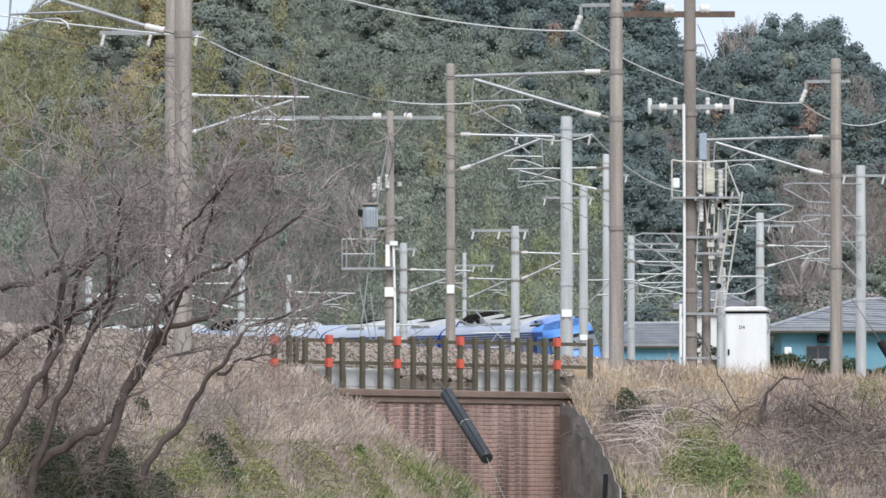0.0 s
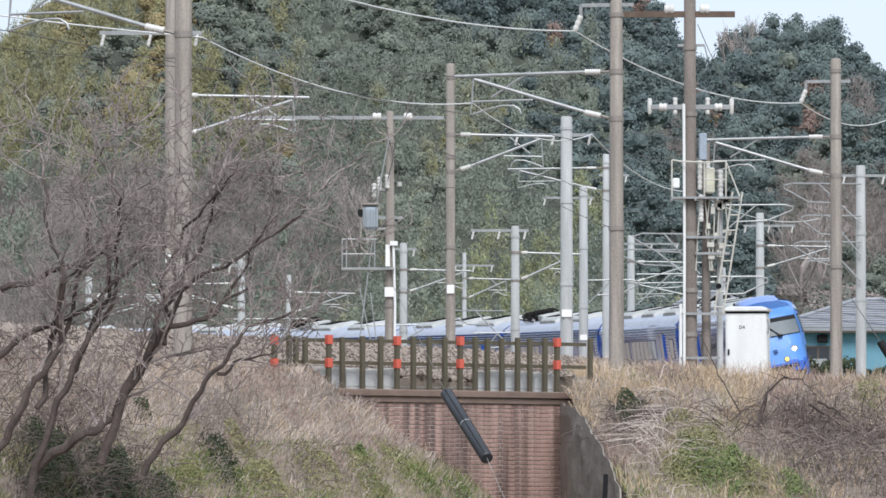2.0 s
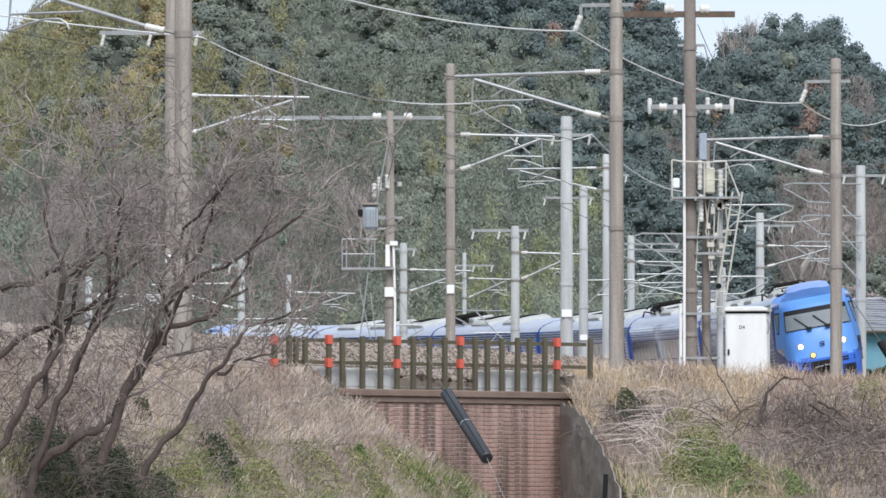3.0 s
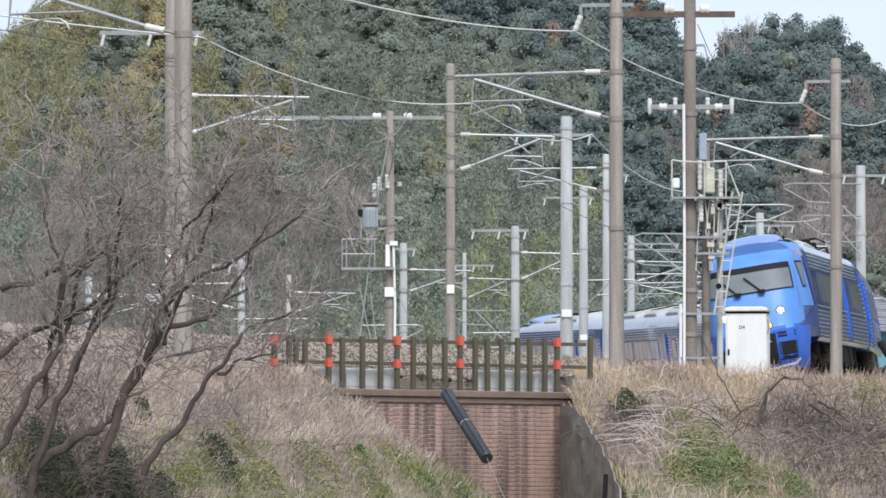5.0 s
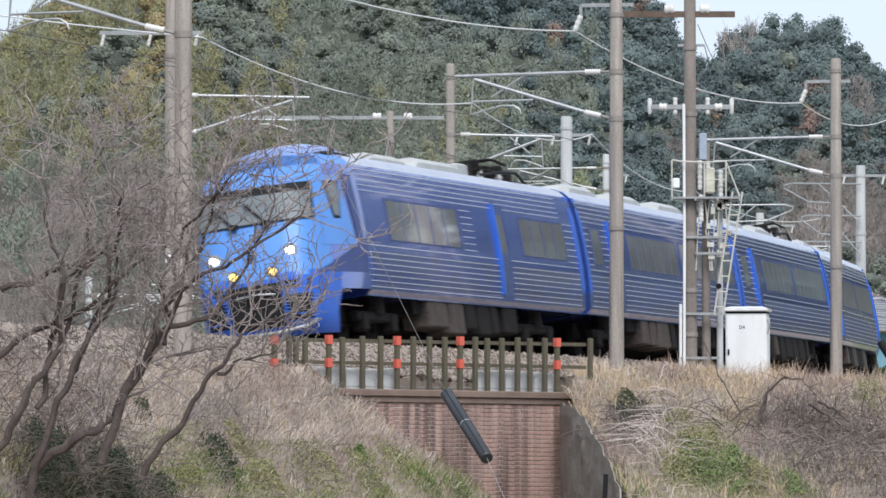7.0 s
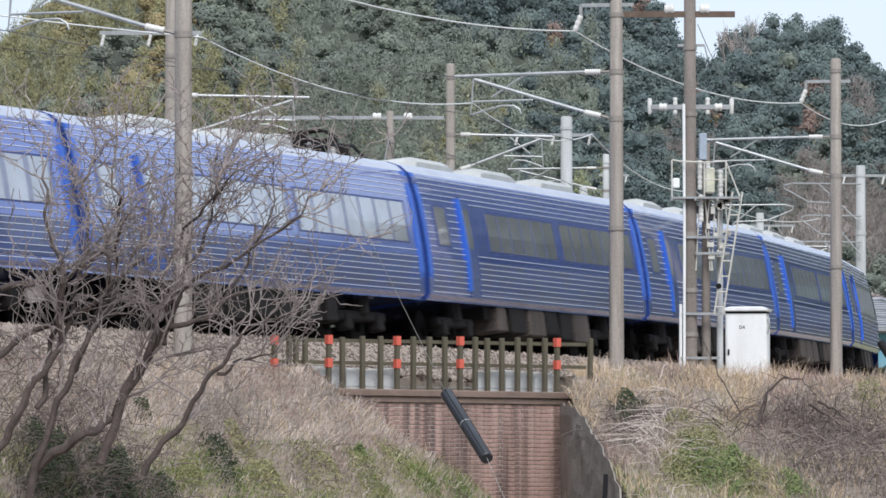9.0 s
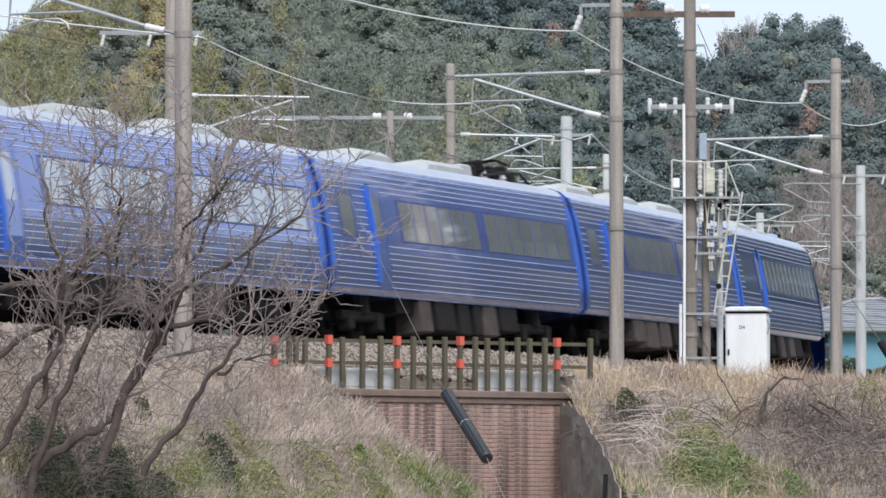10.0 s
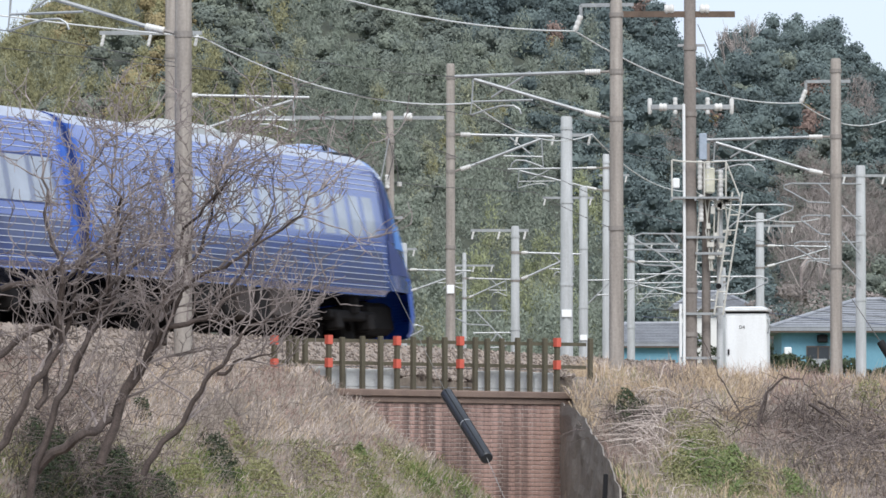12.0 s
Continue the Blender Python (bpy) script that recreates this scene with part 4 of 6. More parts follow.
# ---------- wires ----------
def wire(points, r, material, sag=0.0, label="thin overhead wire strung between poles", name="overhead_wire"):
    g = Geo()
    pts = []
    for a, b in zip(points[:-1], points[1:]):
        a, b = Vector(a), Vector(b)
        for i in range(12):
            u = i / 12
            p = a.lerp(b, u)
            p.z -= sag * 4 * u * (1 - u)
            pts.append(p)
    pts.append(Vector(points[-1]))
    g.tube(pts, r, 5)
    return tagged(part(name, g, material), label, "wire", group="overhead wires")


def arm_point(s, a, z):
    return beside(s, 2.9 - a, z)


wire([arm_point(s, 0.84, 6.62) for s in (48, 19.6, -9.75, -39.85)] + [arm_point(-70, 0.84, 7.7)], 0.015, STRAND, 0.42, "pale feeder wire sagging between near poles")
wire([arm_point(s, 2.92, 5.72) for s in (48, 19.6, -9.75, -39.85, -72)], 0.008, WIRE_DARK, 0.3, "dark messenger wire over the near track")
wire([arm_point(s, 2.96, 4.97) for s in (48, 19.6, -9.75, -39.85, -72)], 0.008, WIRE_DARK, 0.02, "dark contact wire over the near track")
wire([(-24, 140, 15.0), (-5.4, 163, 12.95), (0.75, 184, 12.75), (4.4, 215, 13.7), (9.0, 260, 14.2), (15.5, 300, 15.0)], 0.018, STRAND, 0.5, "pale wire between the far poles")
wire([(-24, 141, 13.6), (-5.0, 163, 12.2), (-1.2, 168, 11.2), (2.9, 190, 11.2), (8.5, 230, 11.6), (14.5, 260, 12.2)], 0.009, WIRE_DARK, 0.25)
wire([(-22, 150, 11.2), (-5.0, 165, 10.5), (2.3, 186, 10.6), (8.3, 240, 11.2), (14, 300, 12.4)], 0.009, WIRE_DARK, 0.2)
wire([(5.2, 148.4, 12.2), (7.2, 170, 11.1)], 0.008, WIRE_DARK, 0.08)
for i in range(3):
    wire([(9.0, 330, 11.9 + 0.35 * i), (14.0, 320, 11.8 + 0.35 * i), (24, 330, 11.4 + 0.3 * i)], 0.014, mat("blue_grey_cable", (0.08, 0.10, 0.18), (0.06, 0.07, 0.12), 0.6, bump=0) if i == 0 else WIRE_DARK, 0.15)


# ---------- the equipment pole with its platform, beside the relay cabinet ----------
def crossarm(t, z, a, b, posts, material):
    part("crossarm", Geo().box(a, b, -0.05, 0.05, z - 0.05, z + 0.05, c=0.008), material, t)
    for q, kind in posts:
        g = Geo()
        if kind == "pin":
            ribbed(g, (q, 0, z - 0.14), (q, 0, z + 0.2), 0.05, 4)
        elif kind == "disc":
            ribbed(g, (q - 0.08, 0, z), (q + 0.08, 0, z), 0.085, 2)
        else:
            g.tube([(q, 0, z - 0.14), (q, 0, z - 0.1), (q, 0, z + 0.14), (q, 0, z + 0.18)], [0.03, 0.045, 0.05, 0.035], 10)
        part("arm_insulator", g, PORCELAIN, t, smooth=True)


CREAM = mat("cream_painted_steel", (0.60, 0.58, 0.52), (0.42, 0.40, 0.35), 0.6, 0.1, 5, 40, 0.05)


def equipment_pole():
    p = beside(-13.75, 3.6, -0.47)
    t = thing("equipment_pole", "dark concrete utility pole with switches, crossarms and a platform", "utility pole", pose(p.x, p.y, p.z))
    mast(t, 9.6, 0.145, CONCRETE_DARK, (6.95, 5.6, 3.15, 2.0, 1.1), 0.8)
    crossarm(t, 5.74, -0.8, 0.82, ((-0.82, "fuse"), (-0.55, "disc"), (-0.3, "pin"), (0.36, "pin"), (0.58, "disc"), (0.85, "fuse")), GALV)
    part("feeder_beam", Geo().box(-1.62, 0.92, -0.06, 0.06, 7.58, 7.7), RUSTY, t, "brown steel beam")
    for q in (-0.42, 0.3):
        g = Geo()
        ribbed(g, (q - 0.1, 0, 7.74), (q + 0.1, 0, 7.74), 0.11, 2)
        part("beam_insulator", g, PORCELAIN, t, smooth=True)
    part("small_bracket", Geo().box(-0.25, 0.3, -0.03, 0.03, 6.98, 7.03).tube([(0.3, 0, 7.0), (0.36, 0, 6.75)], 0.015, 6), GALV, t)
    part("conduit", Geo().tube([(-0.13, -0.15, 0), (-0.12, -0.15, 3), (-0.13, -0.15, 5.8)], 0.03, 8), WHITEPAINT, t, "white cable conduit")
    part("conduit", Geo().tube([(-0.2, -0.12, 0.0), (-0.2, -0.12, 1.72)], 0.032, 8), WHITEPAINT, t, "white cable conduit")
    part("meter_box", Geo().box(-0.36, -0.22, -0.2, -0.05, 4.08, 4.28, c=0.015), WHITEPAINT, t)
    part("switch_case", Geo().box(0.18, 0.34, -0.16, 0.1, 4.65, 5.2, c=0.02), mat("pale_blue_grey_enamel", (0.34, 0.39, 0.46), (0.24, 0.28, 0.33), 0.5, bump=0.02), t, "pale blue-grey switch case")
    for q, z0, z1 in ((0.2, 4.05, 4.65), (0.36, 4.1, 4.62), (0.62, 3.9, 4.45), (0.22, 3.4, 3.95)):
        g = Geo()
        ribbed(g, (q, -0.1, z0), (q, -0.1, z1), 0.055, 6)
        part("bushing", g, PORCELAIN, t, smooth=True)
    part("transformer_tank", Geo().box(0.3, 0.5, -0.15, 0.15, 3.98, 4.5, c=0.03), mat("cream_enamel", (0.62, 0.60, 0.48), (0.5, 0.48, 0.38), 0.5, bump=0.02), t, "cream transformer tank")
    fl = Geo().box(-0.38, 1.0, -0.3, 0.3, 3.86, 3.9)
    for x in (-0.38, 0.1, 0.55, 1.0):
        fl.box(x - 0.02, x + 0.02, -0.3, 0.3, 3.82, 3.86)
    plat = part("platform", fl, GALV, t, "galvanised working platform")
    g = Geo()
    for x, h in ((-0.38, 0.75), (0.28, 0.7), (0.72, 0.72)):
        g.tube([(x, -0.28, 3.9), (x, -0.28, 3.9 + h)], 0.018, 6)
    g.tube([(-0.38, -0.28, 4.65), (-0.2, -0.28, 4.62), (0.28, -0.28, 4.6)], 0.018, 6).tube([(0.28, -0.28, 4.6), (0.72, -0.28, 4.62), (1.0, -0.28, 3.9)], 0.018, 6).tube([(0.28, -0.28, 4.25), (0.7, -0.28, 4.25)], 0.014, 6)
    part("railing", g, CREAM, plat)
    lad = Geo()
    for dx in (0.0, 0.2):
        lad.tube([(0.86 + dx, -0.2, 4.0), (0.48 + dx * 0.9, -0.2, 1.5)], 0.02, 6)
    for i in range(8):
        u = (i + 0.5) / 8
        lad.tube([(0.86 - 0.38 * u, -0.2, 4.0 - 2.5 * u), (1.06 - 0.4 * u, -0.2, 4.0 - 2.5 * u)], 0.015, 6)
    part("ladder", lad, CREAM, t, "cream painted steel ladder")
    gear = Geo()
    rng = random.Random(3)
    for i in range(16):
        x, z = rng.uniform(0.2, 0.75), rng.uniform(2.6, 3.8)
        gear.box(x, x + rng.uniform(0.04, 0.14), -0.15, 0.0, z, z + rng.uniform(0.04, 0.16))
    for i in range(6):
        x = 0.2 + 0.1 * i
        gear.tube([(x, -0.1, 3.85), (x + rng.uniform(-0.1, 0.1), -0.1, 3.2), (x + rng.uniform(-0.1, 0.1), -0.1, 2.4)], 0.014, 5)
    part("switch_linkage", gear, CREAM, t)
    for z, a, b in ((3.08, -0.15, 0.75), (1.52, -0.18, 0.72), (2.75, 0.1, 0.8), (0.62, -0.2, 0.6)):
        part("tie_bar", Geo().box(a, b, -0.17, -0.12, z - 0.025, z + 0.025), GALV, t)
    for x, h, r, mt in ((0.33, 5.0, 0.095, CONCRETE_DARK), (0.61, 4.2, 0.07, CONCRETE_PALE)):
        part("side_post", Geo().tube([(x, 0.15, -0.2), (x, 0.15, h)], [r, r * 0.85], 12), mt, t, smooth=True)
    part("round_sign", Geo().tube([(0.57, -0.2, 2.08), (0.57, -0.24, 2.08)], 0.06, 14).tube([(0.57, -0.1, 2.08), (0.57, -0.24, 2.08)], 0.02, 6), BLACK, t)


equipment_pole()


def transformer_pole():
    t = thing("transformer_pole", "concrete utility pole with a grey transformer and guy wires", "utility pole", pose(-1.225, 168.0, 4.9))
    mast(t, 6.7, 0.125, CONCRETE, (6.0, 4.1, 2.2), 0.72)
    part("crossarm", Geo().box(-3.7, 1.25, -0.05, 0.05, 6.5, 6.58), GALV, t, "long galvanised crossarm")
    for q in (-0.3, 0.42):
        g = Geo()
        ribbed(g, (q - 0.1, 0, 6.56), (q + 0.1, 0, 6.56), 0.1, 2)
        part("arm_insulator", g, PORCELAIN, t, smooth=True)
    tank = part("transformer", Geo().box(-0.62, -0.28, -0.26, 0.06, 3.95, 4.5, c=0.06), mat("grey_blue_enamel", (0.40, 0.46, 0.52), (0.28, 0.33, 0.38), 0.5, bump=0.02), t, "grey-blue transformer tank")
    part("lid", Geo().box(-0.65, -0.25, -0.29, 0.09, 4.5, 4.56, c=0.02), BANDSTEEL, tank)
    for i in range(5):
        part("cooling_fin", Geo().box(-0.6 + 0.07 * i, -0.585 + 0.07 * i, -0.31, -0.26, 4.03, 4.42), CABLE, tank)
    part("terminal_box", Geo().box(-0.74, -0.63, -0.2, 0.0, 4.25, 4.42, c=0.02), BLACK, tank)
    part("lead_wire", Geo().tube([(-0.3, -0.2, 4.9), (-0.45, -0.2, 4.75), (-0.4, -0.2, 4.56)], 0.014, 5).tube([(0.05, -0.2, 5.9), (0.16, -0.2, 5.4), (0.2, -0.2, 5.05)], 0.012, 5).tube([(-0.1, -0.2, 6.4), (0.08, -0.2, 5.6), (-0.05, -0.2, 5.1)], 0.012, 5), WIRE_DARK, tank)
    part("bracket", Geo().box(-0.4, 0.3, -0.05, 0.05, 4.2, 4.26).box(-0.35, 0.1, -0.05, 0.05, 4.85, 4.9).box(-0.4, 0.1, -0.05, 0.05, 3.95, 4.0), GALV, t)
    for x, z in ((-0.36, 4.7), (-0.24, 4.85), (-0.06, 4.9), (0.22, 4.95)):
        g = Geo()
        ribbed(g, (x, -0.08, z), (x, -0.08, z + 0.32 if x < 0.1 else z + 0.1), 0.06, 4)
        part("bushing", g, PORCELAIN, t, smooth=True)
    part("conduit", Geo().tube([(0.1, -0.16, 0.4), (0.12, -0.16, 2.2), (0.08, -0.16, 3.6)], 0.03, 8).box(0.0, 0.18, -0.24, -0.08, 3.58, 3.68), WHITEPAINT, t, "white cable conduit")
    part("label_plate", Geo().box(-0.12, 0.12, -0.17, -0.15, 2.4, 2.62), NUMBER, t)
    part("label_plate", Geo().box(-0.1, 0.0, -0.17, -0.15, 3.1, 3.6), NUMBER, t)
    plat = part("platform", Geo().box(-1.12, 0.1, -0.3, 0.3, 3.02, 3.07), GALV, t)
    g = Geo()
    for x in (-1.1, -1.0, -0.35):
        g.tube([(x, -0.28, 3.05), (x, -0.28, 3.72)], 0.018, 6)
    g.tube([(-1.1, -0.28, 3.72), (-0.3, -0.28, 3.72)], 0.018, 6).tube([(-1.1, -0.28, 3.38), (-0.35, -0.28, 3.38)], 0.015, 6)
    part("railing", g, GALV, plat)
    for pts, r in (([(-0.02, -0.2, 6.05), (-0.25, -0.2, 4.9), (-0.8, -0.2, 0.6)], 0.018), ([(-0.7, -0.2, 2.6), (-0.25, -0.2, 0.5)], 0.014), ([(-0.45, -0.2, 2.5), (-0.2, -0.2, 0.5)], 0.014)):
        part("guy_wire", Geo().tube(pts, r, 6), GALV, t)


transformer_pole()


# ---------- the relay cabinet ----------
def relay_cabinet():
    base = Vector((6.42, 153.6, 0))
    z0 = EYE_Z + 3.30
    t = thing("relay_cabinet", "white steel trackside relay cabinet with a sloped cap", "cabinet", pose(base.x, base.y, z0, 0, 0, -8))
    w, d, h = 0.43, 0.34, 1.58
    part("plinth", Geo().box(-w - 0.03, w + 0.03, -d - 0.03, d + 0.03, -0.6, 0.06, c=0.02), CONCRETE_PALE, t, "concrete plinth")
    part("body", Geo().box(-w, w, -d, d, 0.06, h, c=0.012), WHITEPAINT, t)
    dr = part("door", Geo().box(-w + 0.03, w - 0.03, -d - 0.022, -d, 0.1, h - 0.08, c=0.008), WHITEPAINT, t)
    part("handle", Geo().box(-w + 0.05, -w + 0.09, -d - 0.05, -d - 0.02, 0.68, 0.8, c=0.008), BLACK, dr)
    part("side_door", Geo().box(w, w + 0.02, -d + 0.05, d - 0.05, 0.1, h - 0.1, c=0.008), WHITEPAINT, t)
    cap = Geo().box(-w - 0.05, w + 0.05, -d - 0.06, d + 0.06, h + 0.015, h + 0.085, c=0.02)
    cap.loft([[(-w - 0.05, -d - 0.06, h + 0.08), (w + 0.05, -d - 0.06, h + 0.08), (w + 0.05, d + 0.06, h + 0.08), (-w - 0.05, d + 0.06, h + 0.08)],
              [(-w + 0.1, -d + 0.1, h + 0.12), (w - 0.1, -d + 0.1, h + 0.12), (w - 0.1, d - 0.1, h + 0.12), (-w + 0.1, d - 0.1, h + 0.12)]], closed=True, caps=True)
    part("cap", cap, WHITEPAINT, t)
    part("cap_gap", Geo().box(-w - 0.005, w + 0.005, -d - 0.006, d + 0.006, h - 0.03, h + 0.016), BLACK, t)
    for x in (w + 0.03,):
        part("vent_pipe", Geo().tube([(x, -d + 0.05, h - 0.15), (x + 0.03, -d + 0.05, h - 0.3), (x, -d + 0.05, h - 0.45)], 0.02, 6), GALV, t)
    cu = bpy.data.curves.new("marking", "FONT")
    cu.body, cu.size, cu.extrude = "D4", 0.1, 0.002
    tmp = bpy.data.objects.new("marking_curve", cu)
    me = bpy.data.meshes.new_from_object(tmp)
    bpy.data.objects.remove(tmp)
    me.materials.append(BLACK)
    part("marking", me, None, dr, "black lettering D4", at=Matrix.Translation((-0.14, -d - 0.026, 1.23)) @ Matrix.Rotation(radians(90), 4, "X"))


relay_cabinet()


# ---------- the old abutment, its fence and wing wall ----------
WALL_U = (WALL_B - WALL_A).normalized()
WALL_N = Vector((WALL_U.y, -WALL_U.x, 0))
WALL_LEN = (WALL_B - WALL_A).length
WALL_M = Matrix(((WALL_U.x, -WALL_N.x, 0, WALL_A.x), (WALL_U.y, -WALL_N.y, 0, WALL_A.y), (0, 0, 1, 0), (0, 0, 0, 1)))   # x along the wall, y into it
BRICK = mat("weathered_red_brick", (0.40, 0.258, 0.215), (0.115, 0.075, 0.064), 0.95, 0, 1.3, 30, 0.3, 0.12, streak=(5, 5, 0.16), rand=0.03, island=0.03, world_space=True)
MORTAR = mat("pale_mortar", (0.55, 0.47, 0.42), (0.19, 0.148, 0.13), 0.95, 0, 1.6, 40, 0.3, 0.3, streak=(2.5, 2.5, 0.2), world_space=True)
for m in (BRICK, MORTAR):
    for el, at in zip(m.node_tree.nodes["Color Ramp"].color_ramp.elements, (0.4, 0.62)):
        el.position = at
BEAM = mat("brown_stained_concrete", (0.235, 0.165, 0.13), (0.125, 0.088, 0.072), 0.92, 0, 2.0, 30, 0.3, 0.3)
PANEL = mat("pale_precast_panel", (0.62, 0.63, 0.62), (0.38, 0.385, 0.375), 0.85, 0, 3, 40, 0.2, 0.4)


def abutment():
    t = thing("abutment_wall", "old red brick bridge abutment streaked by rain", "wall", WALL_M, kind="structure")
    core = Geo().box(0.05, WALL_LEN - 0.3, -0.021, 1.2, -0.2, 4.0)
    part("core", core, MORTAR, t)
    cop = part("coping", Geo().box(-0.02, WALL_LEN, -0.10, 1.3, 4.1, 4.22, c=0.015).box(0.0, WALL_LEN - 0.02, -0.06, 1.25, 4.0, 4.1, c=0.01), BEAM, t, "brown stained concrete coping beam")
    return t


ABUT = abutment()


def wing_wall():
    a, b = Vector((2.02, 125.7, 0)), Vector((2.9, 118.6, 0))
    u = (b - a).normalized()
    n = Vector((-u.y, u.x, 0))
    prof = [(0, 4.02), (1.2, 3.98), (2.6, 3.75), (4.2, 3.4), (5.8, 2.95), (7.1, 2.45), (7.3, 0.2)]
    g = Geo()
    ds = [7.3 * i / 40 for i in range(41)]
    rows = []
    for k in range(25):
        row = []
        for d in ds:
            top = float(np.interp(d, [q[0] for q in prof], [q[1] for q in prof])) + noise.noise(Vector((d * 2, 0, 0))) * 0.06
            z = -0.2 + (top + 0.2) * k / 24
            p = a + u * d + Vector((0, 0, z))
            bulge = noise.noise(Vector((d * 1.6, z * 2.2, 4))) * 0.06 + noise.noise(Vector((d * 5, z * 6, 1))) * 0.025
            row.append(p - n * bulge)
        rows.append(row)
    rows.append([p + n * 0.03 - Vector((0, 0, 0.02)) for p in rows[-1]])
    rows.append([p + n * 0.03 - Vector((0, 0, 0.3)) for p in rows[-1]])
    g.loft(rows)
    w = tagged(part("wing_wall", g, mat("mossy_dark_concrete", (0.31, 0.278, 0.243), (0.145, 0.128, 0.112), 0.95, 0, 0.9, 18, 0.5, 0.3, streak=(1.2, 1.2, 0.6))), "dark mossy concrete wing wall beside the abutment", "wall", kind="structure")
    part("edge_post", Geo().box(-0.04, 0.04, -0.04, 0.04, 0, 0.9, c=0.01), BLACK, w, at=pose(2.62, 119.3, 1.85, 0, 3, 0))


wing_wall()


def fence():
    t = thing("picket_fence", "weathered picket fence with orange-painted posts above the abutment", "fence", WALL_M)
    k = WALL_LEN / 430.0
    at = lambda c: (c - 585) * k
    xs = [(497, 1), (519, 0), (535, 0), (552, 0), (586, 1), (616, 0), (646, 0), (677, 0), (706, 1), (734, 0), (763, 0), (790, 0), (815, 1), (842, 0), (868, 0), (893, 0), (918, 0), (943, 0), (968, 0), (990, 1), (1049, 0)]
    base = lambda c: 4.22 if 580 < c < 1015 else 4.15
    for c, red in xs:
        lean = random.Random(c).uniform(-0.012, 0.012)
        x, top = at(c), 5.1 + (c - 497) / 552 * 0.05 + random.Random(c).uniform(-0.02, 0.02)
        m = Matrix.Translation((x, 0.12, 0)) @ Matrix.Rotation(lean, 4, "Y")
        p = part("post", Geo().box(-0.04, 0.04, -0.04, 0.04, base(c) - 0.02, top, c=0.008), FENCEPOST, t, at=m)
        if red:
            for z in (top - 0.15, top - 0.54):
                part("orange_band", Geo().box(-0.05, 0.05, -0.05, 0.05, z, z + 0.155), ORANGE, p, "faded orange painted band")
    for z0, z1 in ((5.03, 5.06), (4.66, 4.665)):
        g = Geo().loft([[(at(c), y, z + dz) for y, dz in ((0.16, -0.03), (0.2, -0.03), (0.2, 0.03), (0.16, 0.03))] for c, z in ((497, z0), (1049, z1))], closed=True, caps=True)
        part("rail", g, FENCEPOST, t)
    for z in (4.27, 4.6):
        part("mesh_wire", Geo().tube([(at(540), 0.22, z), (at(700), 0.22, z), (at(1000), 0.22, z + 0.01)], 0.008, 5), GALV, t)
    return t


fence()


def panels():
    k = WALL_LEN / 430.0
    for a, b in ((538, 566), (568, 596), (598, 628), (632, 662), (664, 692), (694, 720), (860, 884), (886, 912), (914, 938), (940, 964), (966, 1000)):
        t = tagged(part("trough_panel", Geo().box((a - 585) * k, (b - 585) * k, 0.32, 0.4, 4.1, 4.585 + 0.02 * math.sin(a), c=0.01), PANEL, at=WALL_M), "pale precast concrete trough panel behind the fence", "panel", group="trough panels")


panels()


# ---------- the guy wire of the near pole, with its black guard ----------
def guy():
    top = beside(19.6, 2.9, 7.6)
    foot = Vector((1.0, 116.7, 2.3))
    a, b = Vector((0.056, 119.5, 4.07)), Vector((0.711, 117.54, 2.98))
    t = thing("guy_wire", "steel guy wire with a ribbed black plastic guard", "guy wire", None)
    part("strand", Geo().tube([top, a, b, foot], 0.0045, 6), CABLE, t)
    g = Geo()
    d = (b - a).normalized()
    mid = a.lerp(b, 0.49)
    g.tube([a, a + d * 0.02, mid - d * 0.02, mid, mid + d * 0.02, b - d * 0.02, b], [0.09, 0.105, 0.105, 0.095, 0.105, 0.105, 0.09], 16)
    s = part("guard", g, mat("black_plastic", (0.018, 0.02, 0.024), (0.03, 0.032, 0.036), 0.45, bump=0.02), t, "black plastic guard tube", smooth=True)
    part("strap", Geo().tube([mid - d * 0.012, mid + d * 0.012], 0.108, 16), GALV, s)
    for i in range(6):
        ang = i * math.pi / 3
        n1 = d.cross(Vector((0, 0, 1))).normalized()
        n2 = d.cross(n1)
        o = (n1 * math.cos(ang) + n2 * math.sin(ang)) * 0.103
        part("rib", Geo().tube([a + d * 0.03 + o, b - d * 0.03 + o], 0.008, 5), BLACK, s)


guy()


def second_guy():
    t = thing("guy_wire", "thin guy wire with a short black guard beside the far house", "guy wire", None)
    a, b = Vector((9.0, 150.0, 5.78)), Vector((9.3, 150.0, 5.3))
    part("strand", Geo().tube([Vector((8.45, 150.4, 6.65)), a, b, Vector((9.6, 149.8, 4.85))], 0.008, 6), WIRE_DARK, t)
    part("guard", Geo().tube([a, a.lerp(b, 0.05), a.lerp(b, 0.95), b], [0.07, 0.085, 0.085, 0.07], 12), BLACK, t, "black plastic guard tube", smooth=True)


second_guy()

# ---------- houses beyond the line ----------
TEAL = mat("teal_painted_wall", (0.155, 0.335, 0.42), (0.12, 0.27, 0.35), 0.8, 0, 1.0, 12, 0.05, 0.4, streak=(1, 1, 0.4))
PLASTER = mat("white_plaster_wall", (0.78, 0.77, 0.74), (0.66, 0.65, 0.62), 0.85, 0, 0.8, 12, 0.05, 0.4)
TILE = mat("grey_roof_tile", (0.30, 0.31, 0.33), (0.19, 0.195, 0.21), 0.6, 0, 1.2, 9, 0.1, 0.4, island=0.25)
WOODTRIM = mat("brown_wood_trim", (0.14, 0.10, 0.075), (0.08, 0.06, 0.045), 0.8, 0, 3, 20, 0.1)
PANE = mat("dark_house_pane", (0.02, 0.025, 0.03), (0.03, 0.035, 0.04), 0.1, bump=0)


